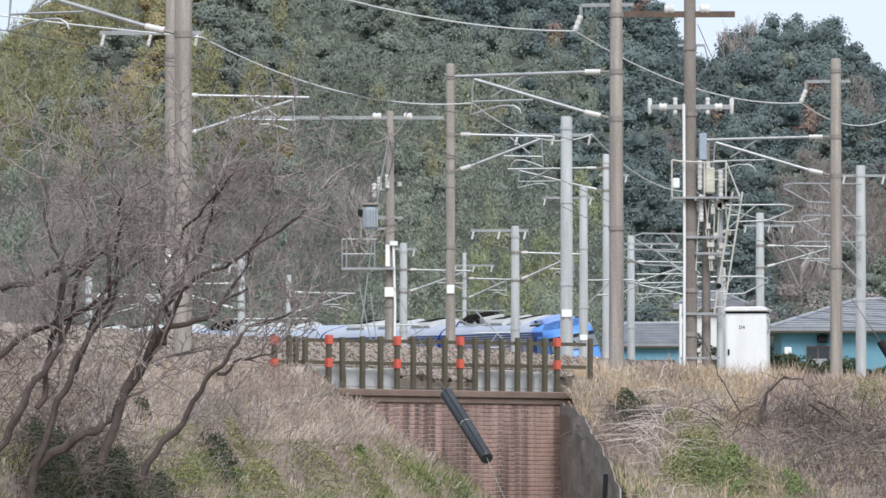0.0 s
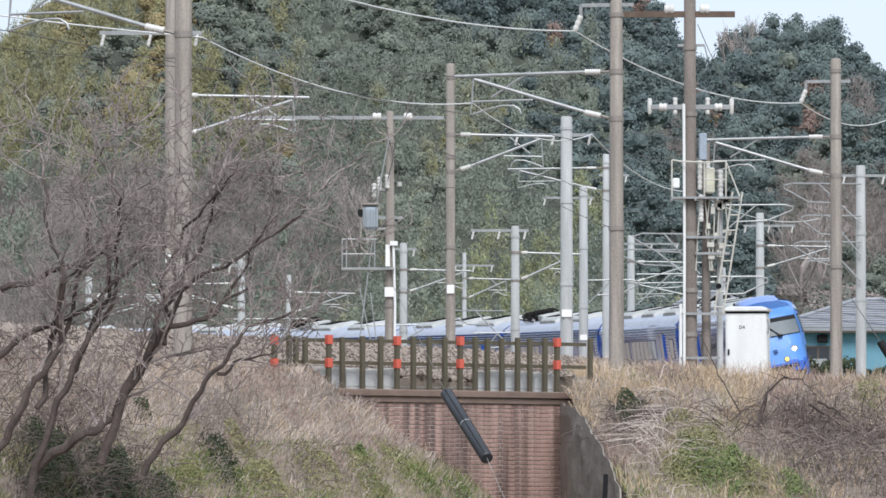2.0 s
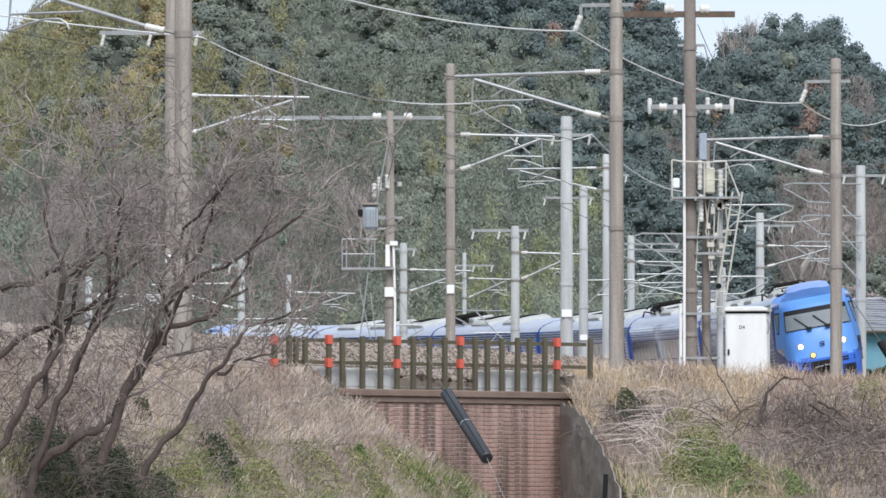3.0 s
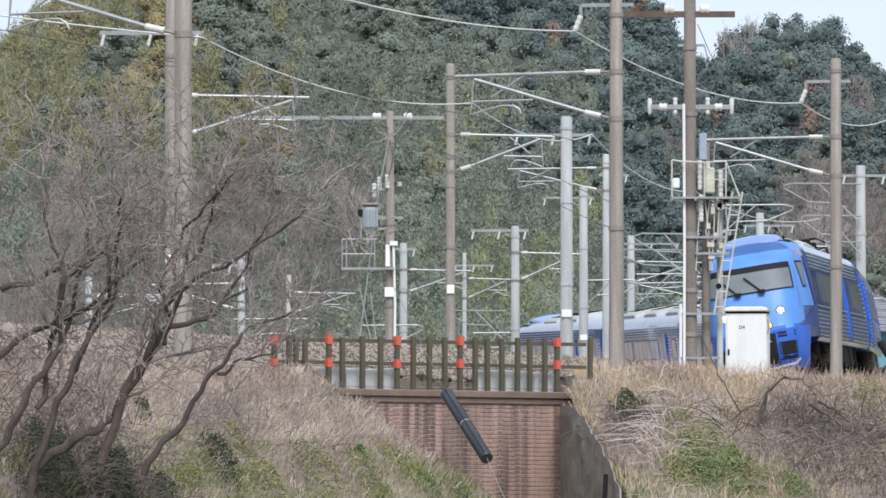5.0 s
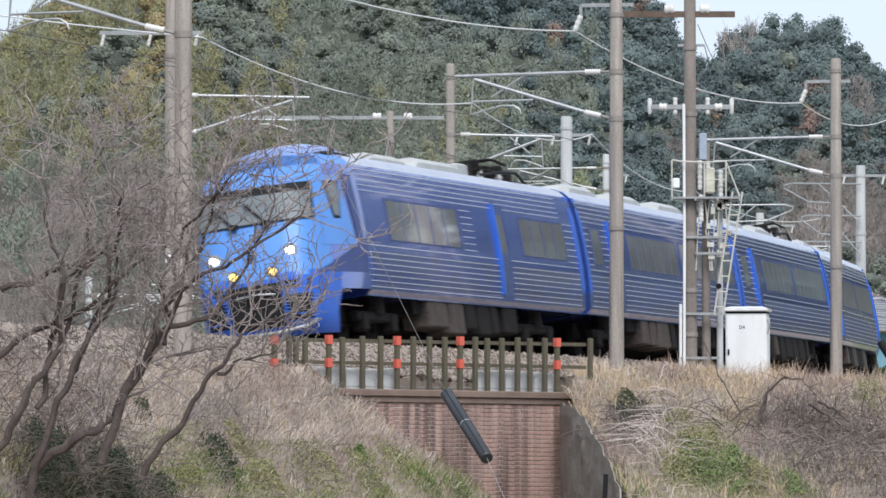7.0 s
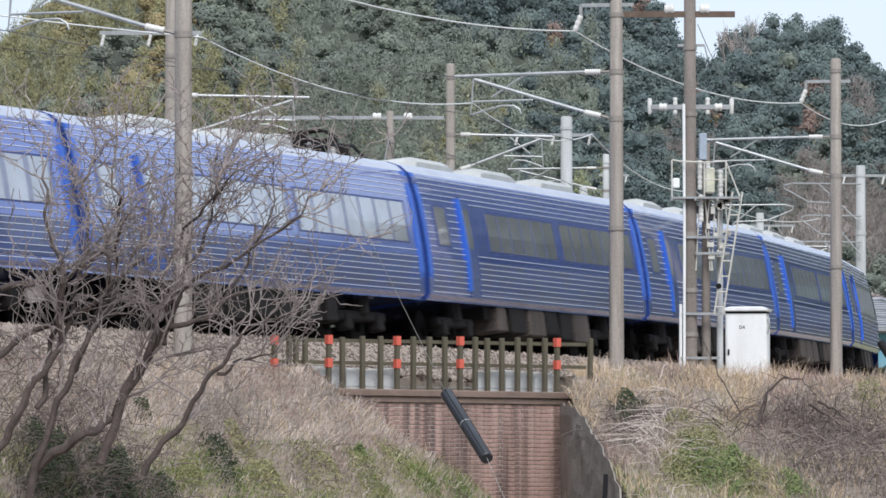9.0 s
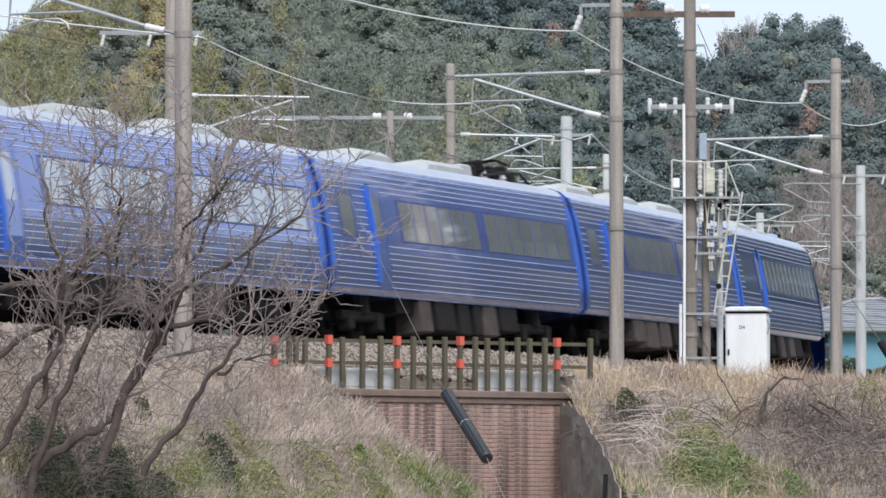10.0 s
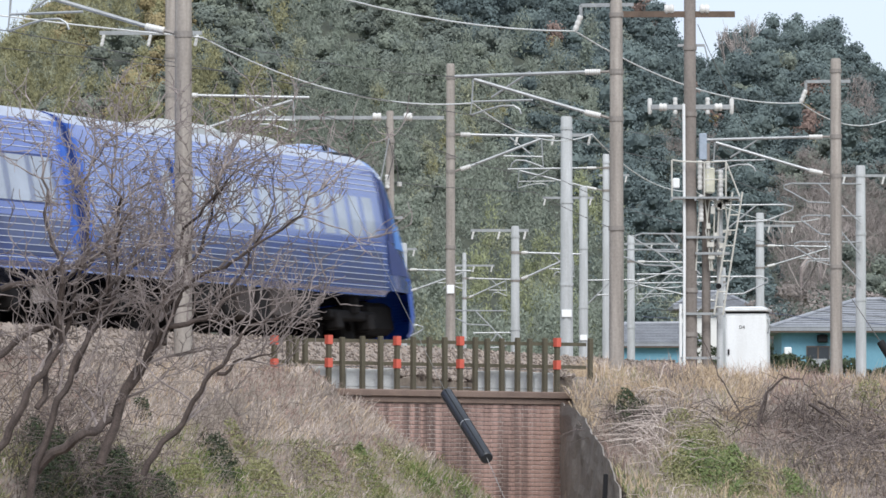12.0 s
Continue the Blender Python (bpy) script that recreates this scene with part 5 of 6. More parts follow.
def hip_roof(w, d, z, rise, over, inset, house):
    """A hipped roof of tile rows with ridge caps; w and d are half sizes."""
    W, D = w + over, d + over
    e = [Vector((-W, -D, z)), Vector((W, -D, z)), Vector((W, D, z)), Vector((-W, D, z))]
    r = [Vector((-W + inset, 0, z + rise)), Vector((W - inset, 0, z + rise))]
    slab = Geo().add([p - Vector((0, 0, 0.14)) for p in e] + e, [(3, 2, 1, 0), (0, 1, 5, 4), (1, 2, 6, 5), (2, 3, 7, 6), (3, 0, 4, 7)])
    slab.add(e + r, [(0, 1, 5, 4), (2, 3, 4, 5), (1, 2, 5), (3, 0, 4)])
    roof = part("roof", slab, TILE, house, "grey tiled hip roof")
    n = 12
    for a, b, c, q in ((e[0], e[1], r[1], r[0]), (e[2], e[3], r[0], r[1]), (e[1], e[2], r[1], r[1]), (e[3], e[0], r[0], r[0])):
        nrm = (b - a).cross(q - a).normalized()
        for i in range(n):
            u0, u1 = i / n, (i + 0.85) / n
            p0, p1, p2, p3 = a.lerp(q, u0), b.lerp(c, u0), b.lerp(c, u1), a.lerp(q, u1)
            row = Geo().add([p0 + nrm * 0.06, p1 + nrm * 0.06, p2 + nrm * 0.012, p3 + nrm * 0.012, p0, p1], [(0, 1, 2, 3), (4, 5, 1, 0)])
            part("tile_course", row, TILE, roof)
    for a, b in ((e[0], r[0]), (e[1], r[1]), (e[2], r[1]), (e[3], r[0]), (r[0], r[1])):
        part("ridge_cap", Geo().tube([a + Vector((0, 0, 0.05)), b + Vector((0, 0, 0.08))], 0.1, 8), TILE, roof)


def house(name, label, m, w, d, h, wall, rise, over, inset, openings):
    t = thing(name, label, "house", m)
    g = Geo()
    for x0, x1, y0, y1 in ((-w, w, -d, -d + 0.15), (-w, w, d - 0.15, d), (-w, -w + 0.15, -d + 0.15, d - 0.15), (w - 0.15, w, -d + 0.15, d - 0.15)):
        g.box(x0, x1, y0, y1, -1.5, h)
    part("wall", g, wall, t)
    hip_roof(w, d, h, rise, over, inset, t)
    part("fascia", Geo().box(-w - over + 0.05, w + over - 0.05, -d - over + 0.02, -d - over + 0.06, h - 0.22, h - 0.145), WOODTRIM, t)
    for x, z, ww, hh in openings:
        win = part("window", Geo().box(x - ww, x + ww, -d - 0.06, -d - 0.003, z - hh, z + hh), WOODTRIM, t)
        for k in (-0.5, 0.5):
            part("pane", Geo().box(x + k * ww - ww * 0.43, x + k * ww + ww * 0.43, -d - 0.075, -d - 0.062, z - hh * 0.88, z + hh * 0.88), PANE, win)
        part("sill", Geo().box(x - ww - 0.05, x + ww + 0.05, -d - 0.12, -d - 0.06, z - hh - 0.06, z - hh), GALV, win)
    return t


TH = house("teal_house", "teal-walled single-storey house with a grey hip roof", pose(20.2, 345.0, 9.4), 4.35, 4.2, 2.3, TEAL, 1.42, 0.6, 4.4, ((-2.65, 0.95, 0.55, 0.52),))
part("air_conditioner", Geo().box(-3.0, -2.25, -4.7, -4.3, 0.35, 0.85, c=0.03), GALV, TH)
part("vent_hood", Geo().box(-2.7, -2.2, -4.5, -4.21, 1.62, 2.0, c=0.05), BLACK, TH)
part("water_heater", Geo().box(-4.25, -3.9, -4.6, -4.25, 0.5, 1.4, c=0.04), WHITEPAINT, TH)
part("downpipe", Geo().tube([(3.6, -4.28, -1), (3.6, -4.28, 2.2)], 0.05, 8), WOODTRIM, TH)
house("white_house", "white plastered house with a grey tiled roof", pose(14.75, 402.0, 11.2), 1.75, 3.0, 3.4, PLASTER, 0.85, 0.4, 1.5, ((-1.2, 2.4, 0.35, 0.6), (0.9, 1.2, 0.5, 0.5)))
house("tiled_shed", "low teal shed with a weathered grey tile roof", pose(11.0, 382.0, 9.9), 2.1, 2.2, 2.15, TEAL, 1.05, 0.35, 1.0, ((0.4, 0.9, 0.7, 0.4),))


# ---------- vegetation near the line ----------
DRY = [mat("dry_grass_pale", (0.57, 0.485, 0.43), (0.33, 0.275, 0.24), 0.9, 0, 0.7, 6, 0, 0.4, island=0.7, spec=0.15),
       mat("dry_grass_golden", (0.54, 0.42, 0.29), (0.35, 0.265, 0.18), 0.9, 0, 0.7, 6, 0, 0.4, island=0.7, spec=0.15),
       mat("dead_stems_grey", (0.32, 0.27, 0.24), (0.18, 0.15, 0.13), 0.9, 0, 0.7, 6, 0, 0.4, island=0.7, spec=0.15),
       mat("fresh_grass", (0.17, 0.22, 0.06), (0.09, 0.125, 0.038), 0.85, 0, 0.7, 6, 0, 0.4, island=0.7, spec=0.15),
       mat("reddish_dead_bramble", (0.38, 0.275, 0.235), (0.18, 0.13, 0.112), 0.9, 0, 0.7, 6, 0, 0.4, island=0.7, spec=0.15),
       mat("olive_dry_grass", (0.34, 0.31, 0.17), (0.19, 0.175, 0.09), 0.9, 0, 0.7, 6, 0, 0.4, island=0.7, spec=0.15)]


def mesh_from_arrays(name, verts, sizes, mats, index):
    """One mesh from vertices laid out face by face."""
    me = bpy.data.meshes.new(name)
    n, nf = len(verts), len(sizes)
    me.vertices.add(n)
    me.vertices.foreach_set("co", np.asarray(verts, dtype=np.float32).ravel())
    me.loops.add(n)
    me.loops.foreach_set("vertex_index", np.arange(n, dtype=np.int32))
    me.polygons.add(nf)
    me.polygons.foreach_set("loop_start", np.concatenate([[0], np.cumsum(sizes)[:-1]]).astype(np.int32))
    me.polygons.foreach_set("loop_total", np.asarray(sizes, dtype=np.int32))
    for m in mats:
        me.materials.append(m)
    me.polygons.foreach_set("material_index", np.asarray(index, dtype=np.int32))
    me.update(calc_edges=True)
    return me


def grass(name, label, rng, places, length, lean, width, kinds):
    """Bent blades, each a strip of two quads folded along its length."""
    n = len(places)
    p = np.asarray(places)
    ang = rng.uniform(0, 2 * math.pi, n)
    d = np.stack([np.cos(ang), np.sin(ang) * 0.5, np.zeros(n)], -1) * (lean * rng.uniform(0.2, 1.3, n))[:, None]
    L = (length * rng.uniform(0.55, 1.25, n))[:, None]
    up = np.array([0, 0, 1.0])
    a = p
    b = p + L * 0.55 * (d * 0.45 + up)
    c = b + L * 0.5 * (d * 1.25 + up * (1 - 0.9 * np.minimum(1, np.abs(d).sum(1)))[:, None])
    ang2 = rng.uniform(-0.6, 0.6, n)
    s = np.stack([np.cos(ang2), np.sin(ang2), np.zeros(n)], -1) * (width * rng.uniform(0.6, 1.4, n))[:, None]
    lower = np.stack([a - s, a + s, b + s * 0.8, b - s * 0.8], 1)
    upper = np.stack([b - s * 0.8, b + s * 0.8, c + s * 0.2, c - s * 0.2], 1)
    v = np.concatenate([lower, upper], 1).reshape(-1, 3)
    me = mesh_from_arrays(name, v, np.full(2 * n, 4), DRY, np.repeat(kinds, 2))
    return tagged(new(name, me), label, "grass", kind="stuff")


def sow(rng, n, x0, x1, y0, y1, least=2.75):
    out = []
    while len(out) < n:
        x, y = rng.uniform(x0, x1), rng.uniform(y0, y1)
        z = bank_z(x, y)
        if z < 0.6 or along(x, y)[1] < least:
            continue
        wy = WALL_A.y + (x - WALL_A.x) * 0.821
        if WALL_A.x - 0.1 < x < 2.7 and wy - 0.1 < y < 129:
            continue
        out.append((x, y, z - 0.06))
    return out


def near_grass():
    rng = np.random.default_rng(11)
    # noise over x and height, so patches look rounded from the camera
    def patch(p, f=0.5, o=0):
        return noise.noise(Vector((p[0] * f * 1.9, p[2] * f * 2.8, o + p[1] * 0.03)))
    pl = sow(rng, 60000, -8.5, 1.6, 91, 124.5)
    kind, size = [], []
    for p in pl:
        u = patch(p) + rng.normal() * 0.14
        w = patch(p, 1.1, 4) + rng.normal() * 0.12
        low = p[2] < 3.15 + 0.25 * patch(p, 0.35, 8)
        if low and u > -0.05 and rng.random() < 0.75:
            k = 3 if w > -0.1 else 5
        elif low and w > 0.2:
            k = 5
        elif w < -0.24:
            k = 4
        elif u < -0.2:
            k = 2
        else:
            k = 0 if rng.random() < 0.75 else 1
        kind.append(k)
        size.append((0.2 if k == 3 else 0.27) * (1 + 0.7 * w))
    grass("bank_grass", "matted pale dry grass with green tufts on the bank", rng, pl, np.array(size), 2.1, 0.0052, kind)
    pr = sow(rng, 48000, 2.1, 9.0, 114, 134, 3.2)
    kind, size = [], []
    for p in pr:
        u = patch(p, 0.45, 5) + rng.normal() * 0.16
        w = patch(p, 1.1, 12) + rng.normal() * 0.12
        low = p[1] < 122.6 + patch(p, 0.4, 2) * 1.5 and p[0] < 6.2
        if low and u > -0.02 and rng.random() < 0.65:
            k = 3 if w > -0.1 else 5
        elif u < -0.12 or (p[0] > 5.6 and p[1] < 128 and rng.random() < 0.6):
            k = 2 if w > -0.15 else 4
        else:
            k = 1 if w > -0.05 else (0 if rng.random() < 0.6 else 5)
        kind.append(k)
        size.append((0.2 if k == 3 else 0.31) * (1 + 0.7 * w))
    grass("verge_grass", "tall golden dry grass and green weeds on the verge", rng, pr, np.array(size), 1.5, 0.0055, kind)
    tall = sow(rng, 17000, 2.6, 14.0, 125, 165, 3.0)
    kind, size = [], []
    for p in tall:
        w = noise.noise(Vector((p[0] * 1.6, p[1] * 0.12, 3.3))) + rng.normal() * 0.12
        u = noise.noise(Vector((p[0] * 0.7, p[1] * 0.07, 9.3))) + rng.normal() * 0.15
        kind.append(4 if u > 0.22 else (0 if u < -0.25 else (5 if w < -0.35 else 1)))
        size.append(0.33 * min(1.45, max(0.4, 1 + 1.1 * w)))
    grass("tall_grass", "tall golden and reddish dry grass round the pole feet", rng, tall, np.array(size), 0.6, 0.0062, kind)


near_grass()


def twig_heap(name, label, rng, centre, size, n, length, r, material, arch=0.5):
    """A tangle of thin arching stems over a mound."""
    g = Geo()
    for _ in range(n):
        x, y = centre[0] + rng.normal() * size[0], centre[1] + rng.normal() * size[1]
        z = bank_z(x, y) if size[2] > 0 else centre[2]
        a = rng.uniform(0, 2 * math.pi)
        L = length * rng.uniform(0.4, 1.2)
        h = rng.uniform(0.2, 1.0) * abs(size[2])
        d = Vector((math.cos(a), 0.5 * math.sin(a), 0))
        p = Vector((x, y, z - 0.05 + rng.uniform(0, 0.35) * h))
        k = rng.uniform(-0.6, 1.0) * arch
        g.tube([p, p + d * L * 0.35 + Vector((0, 0, h * 0.6)), p + d * L * 0.7 + Vector((0, 0, h * (0.6 + 0.4 * k))), p + d * L + Vector((0, 0, h * (0.5 + 0.2 * k - 0.35 * abs(k))))], [r, r * 0.9, r * 0.7, r * 0.4], 4, False)
    return tagged(part(name, g, material), label, "shrub", kind="stuff")


def leafy_bush(name, label, rng, c, radius, height, count, size, material, deep=3.0):
    """Leaves of a low sprawling clump that follows the bank, stretched in depth to look round from the camera."""
    ang, rad = rng.uniform(0, 2 * math.pi, count), np.sqrt(rng.uniform(0, 1, count)) * rng.uniform(0.55, 1.15, count)
    x, y = c[0] + np.cos(ang) * rad * radius, c[1] + np.sin(ang) * rad * radius * deep
    lump = np.array([0.5 + 0.9 * noise.noise(Vector((a * 3.1, b * 0.9, 2))) for a, b in zip(x, y)])
    z = np.array([bank_z(a, b) for a, b in zip(x, y)]) + np.clip(lump, 0.05, 1.4) * height * np.clip(1.15 - rad, 0.1, 1) * rng.uniform(0.2, 1.2, count)
    p = np.stack([x, y, z], -1)
    n = rng.normal(size=(count, 3)) * 0.7 + np.array([0, -0.4, 0.8])
    n /= np.linalg.norm(n, axis=1)[:, None]
    a = np.cross(n, rng.normal(size=(count, 3)))
    a /= np.linalg.norm(a, axis=1)[:, None]
    b = np.cross(n, a)
    w = (size * rng.uniform(0.5, 1.3, count))[:, None]
    q = np.stack([p - a * w, p - b * w * 0.5, p + a * w, p + b * w * 0.5], 1)
    me = mesh_from_arrays(name, q.reshape(-1, 3), np.full(count, 4), [material], np.zeros(count))
    return tagged(new(name, me), label, "bush", kind="stuff")


THORN = mat("dark_bramble_stems", (0.20, 0.162, 0.145), (0.085, 0.067, 0.06), 0.9, 0, 0.7, 6, 0, 0.4, island=0.7, spec=0.15)
rv = np.random.default_rng(21)
for c, s3, n in (((6.1, 122.8, 0), (0.35, 0.8, 0.65), 150), ((5.0, 122.6, 0), (0.25, 0.7, 0.4), 60), ((6.8, 121.0, 0), (0.5, 1.5, 0.5), 330), ((6.1, 120.4, 0), (0.3, 1.0, 0.4), 120), ((7.2, 122.2, 0), (0.4, 0.9, 0.55), 190), ((3.3, 123.5, 0), (0.25, 0.7, 0.3), 140)):
    twig_heap("bramble", "tangled grey-brown bramble stems on the verge", rv, c, s3, n, 0.8, 0.0075, THORN, 0.9)
twig_heap("bramble", "tangled pale dead stems over the bank", rv, (-3.4, 113, 0), (1.5, 4.0, 0.3), 700, 0.8, 0.005, DRY[2])
# thick dark bramble here, which also stands in for shadow on the bank
twig_heap("bramble", "tangled pale dead stems over the bank", rv, (-5.2, 106, 0), (0.9, 2.2, 0.6), 1700, 0.8, 0.0065, THORN)
twig_heap("reed_litter", "pale fallen reed stems across the verge", rv, (3.9, 123.6, 0), (0.25, 0.8, 0.25), 90, 1.0, 0.008, DRY[0])
# stems added to paint in the shaded holes of the grass
twig_heap("bramble", "dark stems standing in for shaded gaps in the dry grass", rv, (-3.0, 113.5, 0), (1.3, 4.5, 0.3), 300, 0.55, 0.006, THORN)
twig_heap("bramble", "pale arching stems beside the wing wall", rv, (3.6, 121.6, 0), (0.2, 1.6, 0.45), 200, 0.8, 0.008, DRY[0])


twig_heap("bramble", "pale dry stems through the brambles of the verge", rv, (6.6, 121.6, 0), (0.6, 1.5, 0.5), 260, 0.8, 0.007, DRY[2])


def dead_branch(pts, r, label):
    """A crooked dead branch lying on the brambles."""
    rng = random.Random(int(pts[0][0] * 100))
    fine = []
    for a, b in zip(pts[:-1], pts[1:]):
        for k in range(4):
            fine.append(Vector(a).lerp(Vector(b), k / 4) + Vector((rng.gauss(0, 0.012), rng.gauss(0, 0.02), rng.gauss(0, 0.012))))
    fine.append(Vector(pts[-1]))
    m = len(fine)
    t = thing("dead_branch", label, "branch", None, group="dead branches")
    part("stem", Geo().tube(fine, [r * (1 - 0.7 * i / (m - 1)) for i in range(m)], 7), BARK, t, smooth=True)
    for i in range(2, m, 2):
        d = Vector((rng.gauss(0, 1), rng.gauss(0, 0.4), rng.gauss(0.4, 0.6))).normalized() * rng.uniform(0.12, 0.35)
        part("twig", Geo().tube([fine[i], fine[i] + d * 0.6 + Vector((0, 0, 0.02)), fine[i] + d], [r * 0.4, r * 0.25, r * 0.12], 5), BARK, t)


dead_branch([(5.3, 122.6, 3.6), (5.45, 122.8, 4.15), (5.75, 122.9, 4.42), (6.05, 122.9, 4.38), (6.3, 122.8, 4.1)], 0.024, "arched dead branch over the brambles")
dead_branch([(6.15, 122.2, 3.95), (6.5, 122.1, 3.7), (6.9, 122.0, 3.42)], 0.034, "broken dead branch lying on the verge")
dead_branch([(6.3, 122.4, 4.0), (6.65, 122.3, 3.8), (6.95, 122.2, 3.5)], 0.026, "broken dead branch lying on the verge")
dead_branch([(5.05, 122.9, 3.7), (4.75, 123.0, 4.3), (4.45, 123.2, 4.9), (4.36, 123.2, 5.15)], 0.014, "thin leafless sapling on the verge")
dead_branch([(5.35, 122.7, 3.6), (5.5, 122.7, 4.2), (5.72, 122.8, 4.6)], 0.016, "thin leafless sapling on the verge")
IVY = mat("dark_ivy_leaves", (0.05, 0.065, 0.03), (0.02, 0.028, 0.014), 0.6, 0, 1, 8, 0, 0.4, island=0.7, spec=0.2)
WEED = mat("fresh_weed_leaves", (0.18, 0.225, 0.085), (0.09, 0.115, 0.045), 0.7, 0, 1, 8, 0, 0.4, island=0.7, spec=0.2)
YELLOWW = mat("yellow_green_weeds", (0.26, 0.25, 0.12), (0.14, 0.14, 0.065), 0.8, 0, 1, 8, 0, 0.4, island=0.7, spec=0.2)
# the ivy low on the left is thickened to stand in for shadow too
for x, y, r, h, n, m in ((-4.75, 106.5, 0.6, 0.85, 9000, IVY), (-4.2, 108.2, 0.45, 0.5, 2400, IVY), (-3.4, 112.4, 0.42, 0.4, 1600, IVY), (-5.6, 104.5, 0.6, 0.8, 7000, IVY), (-4.4, 104.2, 0.5, 0.6, 5000, IVY), (-4.6, 111.3, 0.16, 0.9, 700, IVY),
                       (-1.36, 119.6, 0.13, 0.55, 500, WEED), (-2.7, 113.4, 0.45, 0.4, 1800, YELLOWW), (-3.8, 110.0, 0.3, 0.4, 900, YELLOWW), (-0.75, 121.0, 0.4, 0.22, 1100, YELLOWW), (-2.0, 116.6, 0.5, 0.35, 1800, YELLOWW), (-0.25, 121.7, 0.35, 0.25, 1200, WEED), (-1.2, 118.9, 0.45, 0.3, 1600, YELLOWW), (0.3, 123.0, 0.3, 0.2, 700, WEED), (-3.2, 114.2, 0.25, 0.35, 700, YELLOWW),
                       (4.3, 120.9, 0.55, 0.6, 2600, YELLOWW), (4.1, 120.2, 0.45, 0.5, 2200, WEED), (3.9, 119.6, 0.4, 0.45, 1700, YELLOWW), (4.6, 119.2, 0.5, 0.5, 2600, WEED), (5.1, 119.3, 0.4, 0.4, 1600, YELLOWW), (5.75, 118.6, 0.4, 0.45, 1800, WEED), (4.9, 120.6, 0.35, 0.4, 1300, WEED), (3.2, 124.0, 0.4, 0.4, 1500, IVY), (7.4, 125.4, 0.4, 0.4, 1200, YELLOWW), (4.0, 122.5, 0.4, 0.35, 1000, YELLOWW)):
    leafy_bush("weed_patch" if m is not IVY else "ivy_patch", "low patch of green weeds on the bank" if m is not IVY else "dark green ivy patch on the bank", rv, (x, y), r, h, n, 0.026, m)


def far_bush(x, y, z, r, h, count, size, material, label):
    tri, _ = crown(rv, np.array([x, y, z]), r, h, count, size, 1)
    me = mesh_from_arrays("bush", tri.reshape(-1, 3), np.full(count, 3), [material], np.zeros(count))
    tagged(new("bush", me), label, "bush", group="bushes by the houses", kind="stuff")


for x, y, z, r, h, n in ((15.8, 334, 9.5, 1.3, 0.55, 900), (18.2, 333, 9.3, 1.4, 0.4, 900), (20.6, 333, 9.2, 1.2, 0.35, 800), (23.0, 334, 9.2, 1.4, 0.45, 800), (14.6, 336, 9.9, 1.0, 1.2, 700), (12.9, 370, 10.6, 1.2, 1.4, 700)):
    far_bush(x, y, z, r, h, n, 0.09, IVY, "dark green garden bush before the house")
for x, y, z, r, h, n in ((19.0, 392, 13.4, 2.6, 1.9, 1500), (22.5, 396, 13.6, 2.2, 1.6, 1200), (16.8, 396, 13.3, 1.4, 1.3, 700)):
    far_bush(x, y, z, r, h, n, 0.1, LEAF[7], "leafless reddish-brown garden shrub behind the house")


# ---------- the bare tree on the bank ----------
def grow(g, rng, p, d, length, r, depth, tips):
    """A crooked branch that turns upward, with side branches, thinner and more of them outward."""
    n = 6
    pts, rs = [p], [r]
    for i in range(n):
        d = (d + Vector((rng.gauss(0.01, 0.27), rng.gauss(0, 0.2), rng.gauss(0.06, 0.22)))).normalized()
        p = p + d * (length / n)
        pts.append(p)
        rs.append(max(0.0048, r * (1 - 0.75 * (i + 1) / n)))
        if depth > 0 and i > 0:
            for _ in range(rng.choice((0, 1, 1, 1))):
                side = (d + Vector((rng.gauss(0, 0.8), rng.gauss(0, 0.45), rng.gauss(0.12, 0.5)))).normalized()
                grow(tips if depth == 1 else g, rng, p, side, length * rng.uniform(0.4, 0.66), max(0.0085, rs[-1] * 0.7), depth - 1, tips)
    g.tube(pts, rs, 6 if r > 0.012 else 4, False)


def bare_tree(x, y, z, limbs, label, seed, depth=3):
    rng = random.Random(seed)
    t = thing("bare_tree", label, "tree", pose(x, y, z))
    boughs, twigs = Geo(), Geo()
    for pts, r in limbs:
        pts = [Vector((a, rng.uniform(-0.12, 0.12) + 0.18 * i * rng.uniform(-1, 1), b)) for i, (a, b) in enumerate(pts)]
        fine = []
        ph, ph2 = rng.uniform(0, 6), rng.uniform(0, 6)
        for a, b in zip(pts[:-1], pts[1:]):
            for k in range(5):
                q = a.lerp(b, k / 5)
                w = len(fine)
                bend = 0.045 * math.sin(w * 0.8 + ph) + 0.022 * math.sin(w * 1.9 + ph2)
                across = Vector((b.z - a.z, 0, a.x - b.x)).normalized() * (bend if w else 0)
                fine.append(q + across + Vector((rng.gauss(0, 0.007), rng.gauss(0, 0.01), rng.gauss(0, 0.007))))
        fine.append(pts[-1])
        m = len(fine)
        rs = [r * (1 - 0.72 * i / (m - 1)) for i in range(m)]
        part("limb", Geo().tube(fine, rs, 9), BARK, t, smooth=True)
        for i in range(5, m, 2):
            d = (fine[i] - fine[i - 1]).normalized()
            for _ in range(rng.choice((1, 1, 1, 2))):
                side = (d + Vector((rng.gauss(0.05, 0.55), rng.gauss(0, 0.45), rng.gauss(0.3, 0.4)))).normalized()
                grow(boughs, rng, fine[i], side, rng.uniform(0.6, 1.45), max(0.013, rs[i] * 0.45), depth - 1, twigs)
        grow(boughs, rng, fine[-1], (fine[-1] - fine[-3]).normalized(), 0.9, rs[-1], depth - 1, twigs)
    tagged(part("bough", boughs, TWIG, t), kind="stuff")
    tagged(part("crown", twigs, TWIG, t, "fine reddish-grey bare twigs"), kind="stuff")


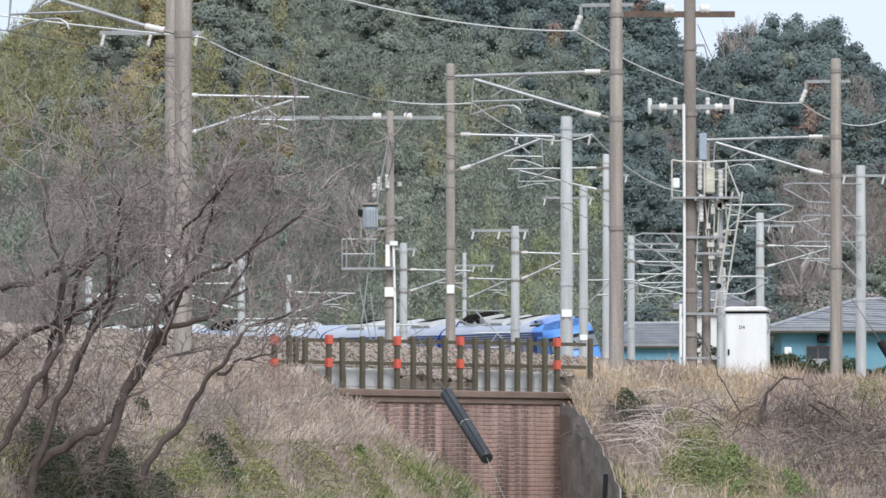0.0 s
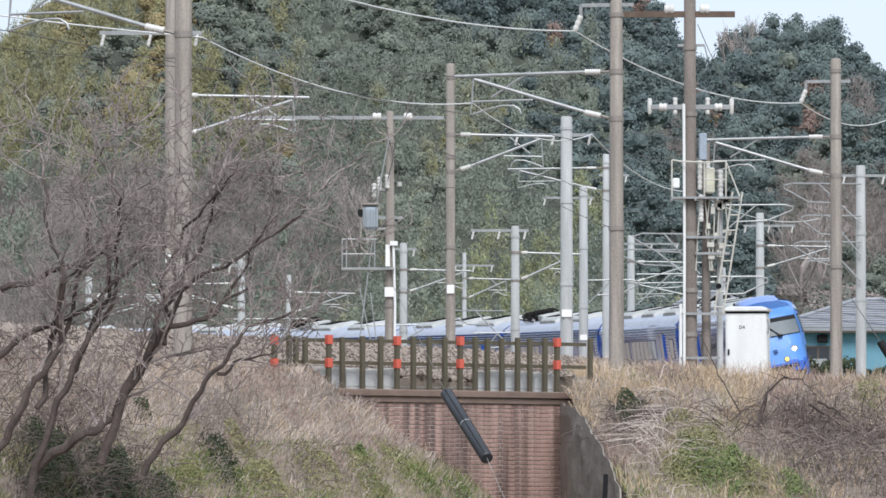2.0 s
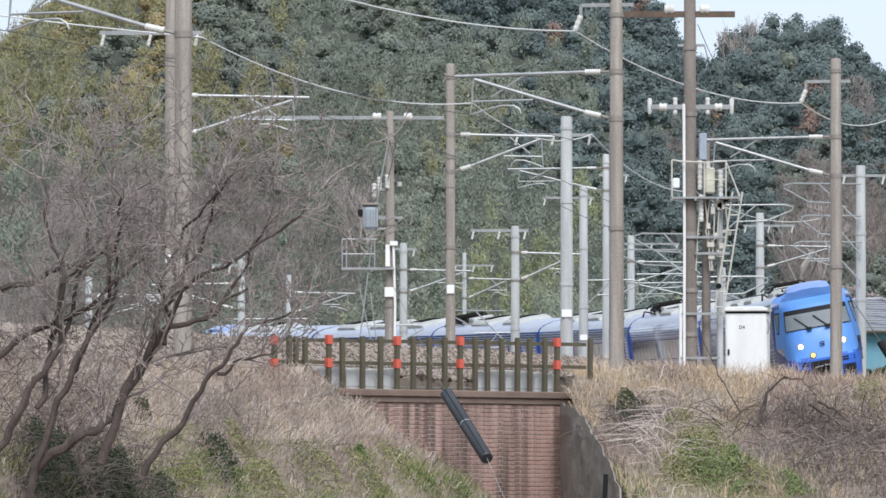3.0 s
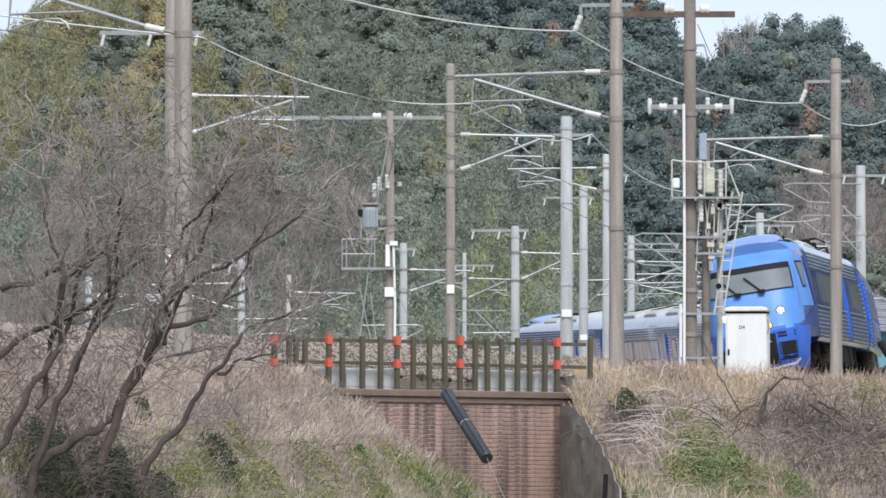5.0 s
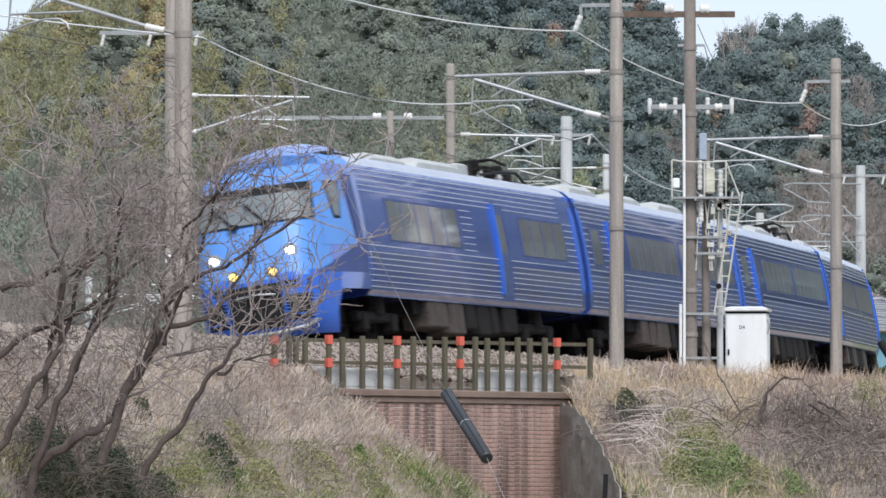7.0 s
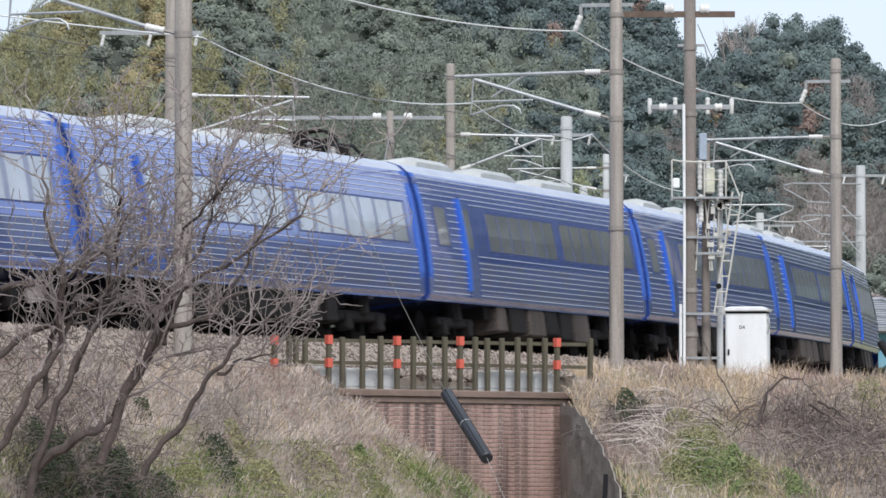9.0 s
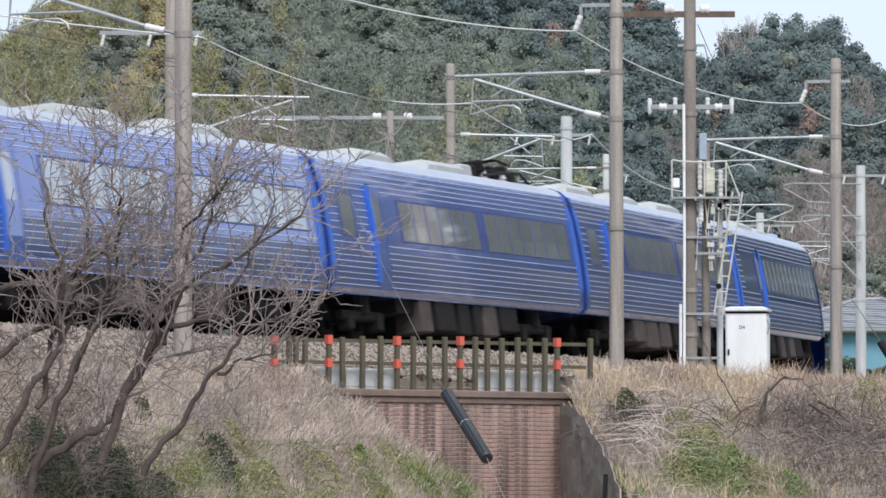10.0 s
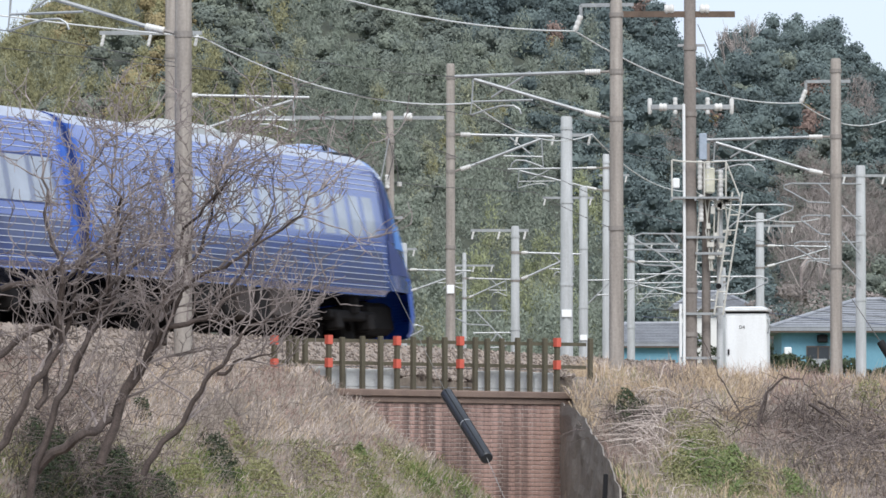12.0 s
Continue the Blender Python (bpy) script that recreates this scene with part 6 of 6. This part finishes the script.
bare_tree(-5.0, 101, 2.4, (
    (((-0.75, -0.3), (-0.35, 1.2), (0.05, 1.9), (0.45, 2.8), (0.55, 3.6)), 0.06),
    (((-0.65, 0.2), (0.05, 0.75), (0.45, 0.95), (0.95, 2.0), (1.2, 2.6), (1.5, 3.5)), 0.075),
    (((0.25, 0.3), (0.75, 1.6), (1.1, 2.1), (1.7, 2.35), (2.3, 2.75)), 0.07),
    (((0.85, 0.15), (1.35, 0.9), (1.85, 1.55), (2.2, 2.1), (2.9, 2.4)), 0.05),
    (((1.87, 1.56), (2.3, 1.75), (2.75, 1.95)), 0.028),
    (((-1.2, 0.5), (-0.7, 1.3), (-0.32, 2.0), (-0.25, 2.8), (-0.45, 3.5), (-0.6, 4.3)), 0.06),
    (((-1.5, 1.6), (-0.45, 2.25), (0.4, 2.7), (0.95, 3.3)), 0.05),
    (((1.1, 2.1), (1.5, 3.0), (1.75, 3.8), (2.1, 4.3)), 0.036),
    (((-0.32, 2.0), (0.1, 3.2), (0.0, 4.1), (0.3, 4.7)), 0.034),
    (((1.7, 2.35), (2.3, 3.1), (2.6, 3.7)), 0.028),
    (((-1.14, 2.74), (-0.52, 2.95), (0.0, 3.05), (0.41, 3.41), (0.51, 3.98), (0.41, 4.4)), 0.046),
    (((-0.62, 1.08), (-0.42, 1.91), (-0.36, 2.53), (0.0, 3.05)), 0.046),
    (((-0.11, 1.5), (0.31, 2.63), (0.41, 3.26), (0.2, 3.75)), 0.04),
    (((1.13, 1.97), (1.18, 2.43), (1.08, 2.95), (1.44, 3.56), (1.86, 4.08), (1.96, 4.4)), 0.036),
    (((1.18, 2.53), (1.86, 3.05), (2.38, 3.26), (3.0, 3.78), (3.41, 4.19)), 0.032),
), "leafless multi-stemmed tree with grey-brown bark and fine twigs", 4)


def far_bare_tree(x, y, h, seed):
    """A pale leafless tree on the hill, its boughs rising like a broom."""
    rng = random.Random(seed)
    t = thing("bare_tree", "pale leafless tree standing on the wooded hill", "tree", pose(x, y, float(ground_z(x, y))), group="bare trees on the hill")
    part("trunk", Geo().tube([(0, 0, -0.5), (0.1, 0, h * 0.2), (0.0, 0, h * 0.45)], [h * 0.022, h * 0.017, h * 0.012], 7), TWIG, t)
    g = Geo()

    def fork(p, d, length, r, depth):
        q = p + d * length * 0.5 + Vector((rng.gauss(0, 0.04), 0, 0.02)) * length
        e = q + (d + Vector((rng.gauss(0, 0.15), rng.gauss(0, 0.15), 0.2))).normalized() * length * 0.5
        g.tube([p, q, e], [r, r * 0.8, r * 0.6], 5, False)
        if depth:
            for _ in range(3):
                fork(q.lerp(e, rng.random()), (d + Vector((rng.gauss(0, 0.42), rng.gauss(0, 0.42), rng.uniform(0.05, 0.5)))).normalized(), length * rng.uniform(0.6, 0.8), max(0.024, r * 0.6), depth - 1)
    for _ in range(5):
        fork(Vector((0, 0, h * rng.uniform(0.2, 0.45))), Vector((rng.gauss(0, 0.4), rng.gauss(0, 0.4), 0.9)).normalized(), h * 0.3, h * 0.009, 3)
    tagged(part("crown", g, mat("pale_bare_boughs", (0.42, 0.37, 0.34), (0.26, 0.22, 0.20), 0.9, bump=0), t, "fine pale bare boughs"), kind="stuff")


for x, y, h, seed in ((38.5, 985, 11, 1), (41.5, 1000, 9.5, 2), (27.5, 560, 9.5, 3), (29.8, 575, 8.5, 4), (-6.5, 560, 9, 5)):
    far_bare_tree(x, y, h, seed)


# ---------- loose stones of the ballast shoulder ----------
def stones():
    rng = np.random.default_rng(5)
    n = 15000
    s = rng.uniform(-34, 32, n)
    l = rng.uniform(1.3, 2.95, n)
    u = np.interp(l, (1.3, 1.75, 2.5, 2.95), (0.08, 0.15, -0.38, -0.6))
    pos = np.array([beside(a, b, c) for a, b, c in zip(s, l, u)])
    m = 1800
    x = rng.uniform(-1.6, 2.3, m)
    y = WALL_A.y + (x - WALL_A.x) * 0.821 + rng.uniform(0.55, 3.2, m)
    rest = [(a, b, bank_z(a, b) + 0.03) for a, b in zip(x, y) if along(a, b)[1] > 2.7]
    pos = np.concatenate([pos, np.array(rest)])
    n = len(pos)
    r = rng.uniform(0.022, 0.05, n)
    base = np.array([(1, 0, 0), (0, 1, 0), (-1, 0, 0), (0, -1, 0), (0, 0, 1), (0, 0, -1)], float)
    f = np.array([(0, 1, 4), (1, 2, 4), (2, 3, 4), (3, 0, 4), (1, 0, 5), (2, 1, 5), (3, 2, 5), (0, 3, 5)])
    pts = base[None] * rng.uniform(0.6, 1.25, (n, 6, 1)) + rng.normal(size=(n, 6, 3)) * 0.18
    pts = pts * r[:, None, None] + pos[:, None, :]
    me = bpy.data.meshes.new("ballast_stones")
    fs = (f[None] + 6 * np.arange(n)[:, None, None]).reshape(-1, 3)
    me.from_pydata(pts.reshape(-1, 3).tolist(), [], fs.tolist())
    me.materials.append(BALLAST)
    tagged(new("ballast_stones", me), "loose grey-brown crushed stones on the ballast shoulder", "ballast", kind="stuff")


stones()


# ---------- the abutment's bricks ----------
def bricks():
    def brick_mesh(w):
        return Geo().box(-w, w, -0.03, 0.03, -0.03, 0.03, c=0.005).mesh("brick", BRICK)
    full, half = brick_mesh(0.106), brick_mesh(0.05)
    rng = random.Random(9)
    rest = Geo()
    made = 0
    for row in range(36):
        z = 3.955 - row * 0.074
        x = 0.12 if row % 2 else 0.06
        me, w = (full, 0.106) if row % 2 else (half, 0.05)
        while x + w < WALL_LEN - 0.32:
            m = Matrix.Translation((x + w, 0.0 + rng.uniform(-0.0025, 0.0025), z))
            if made < 300 and x > 2.6 and row < 32:
                part("brick", me, None, ABUT, at=m)
                made += 1
            else:
                rest.box(x, x + 2 * w, -0.03 + m[1][3], 0.03, z - 0.03, z + 0.03, c=0.005)
            x += 2 * w + 0.011
            if row % 2 == 0:
                me, w = full, 0.106
    tagged(part("brickwork", rest, BRICK, ABUT), kind="stuff")


bricks()

motions()
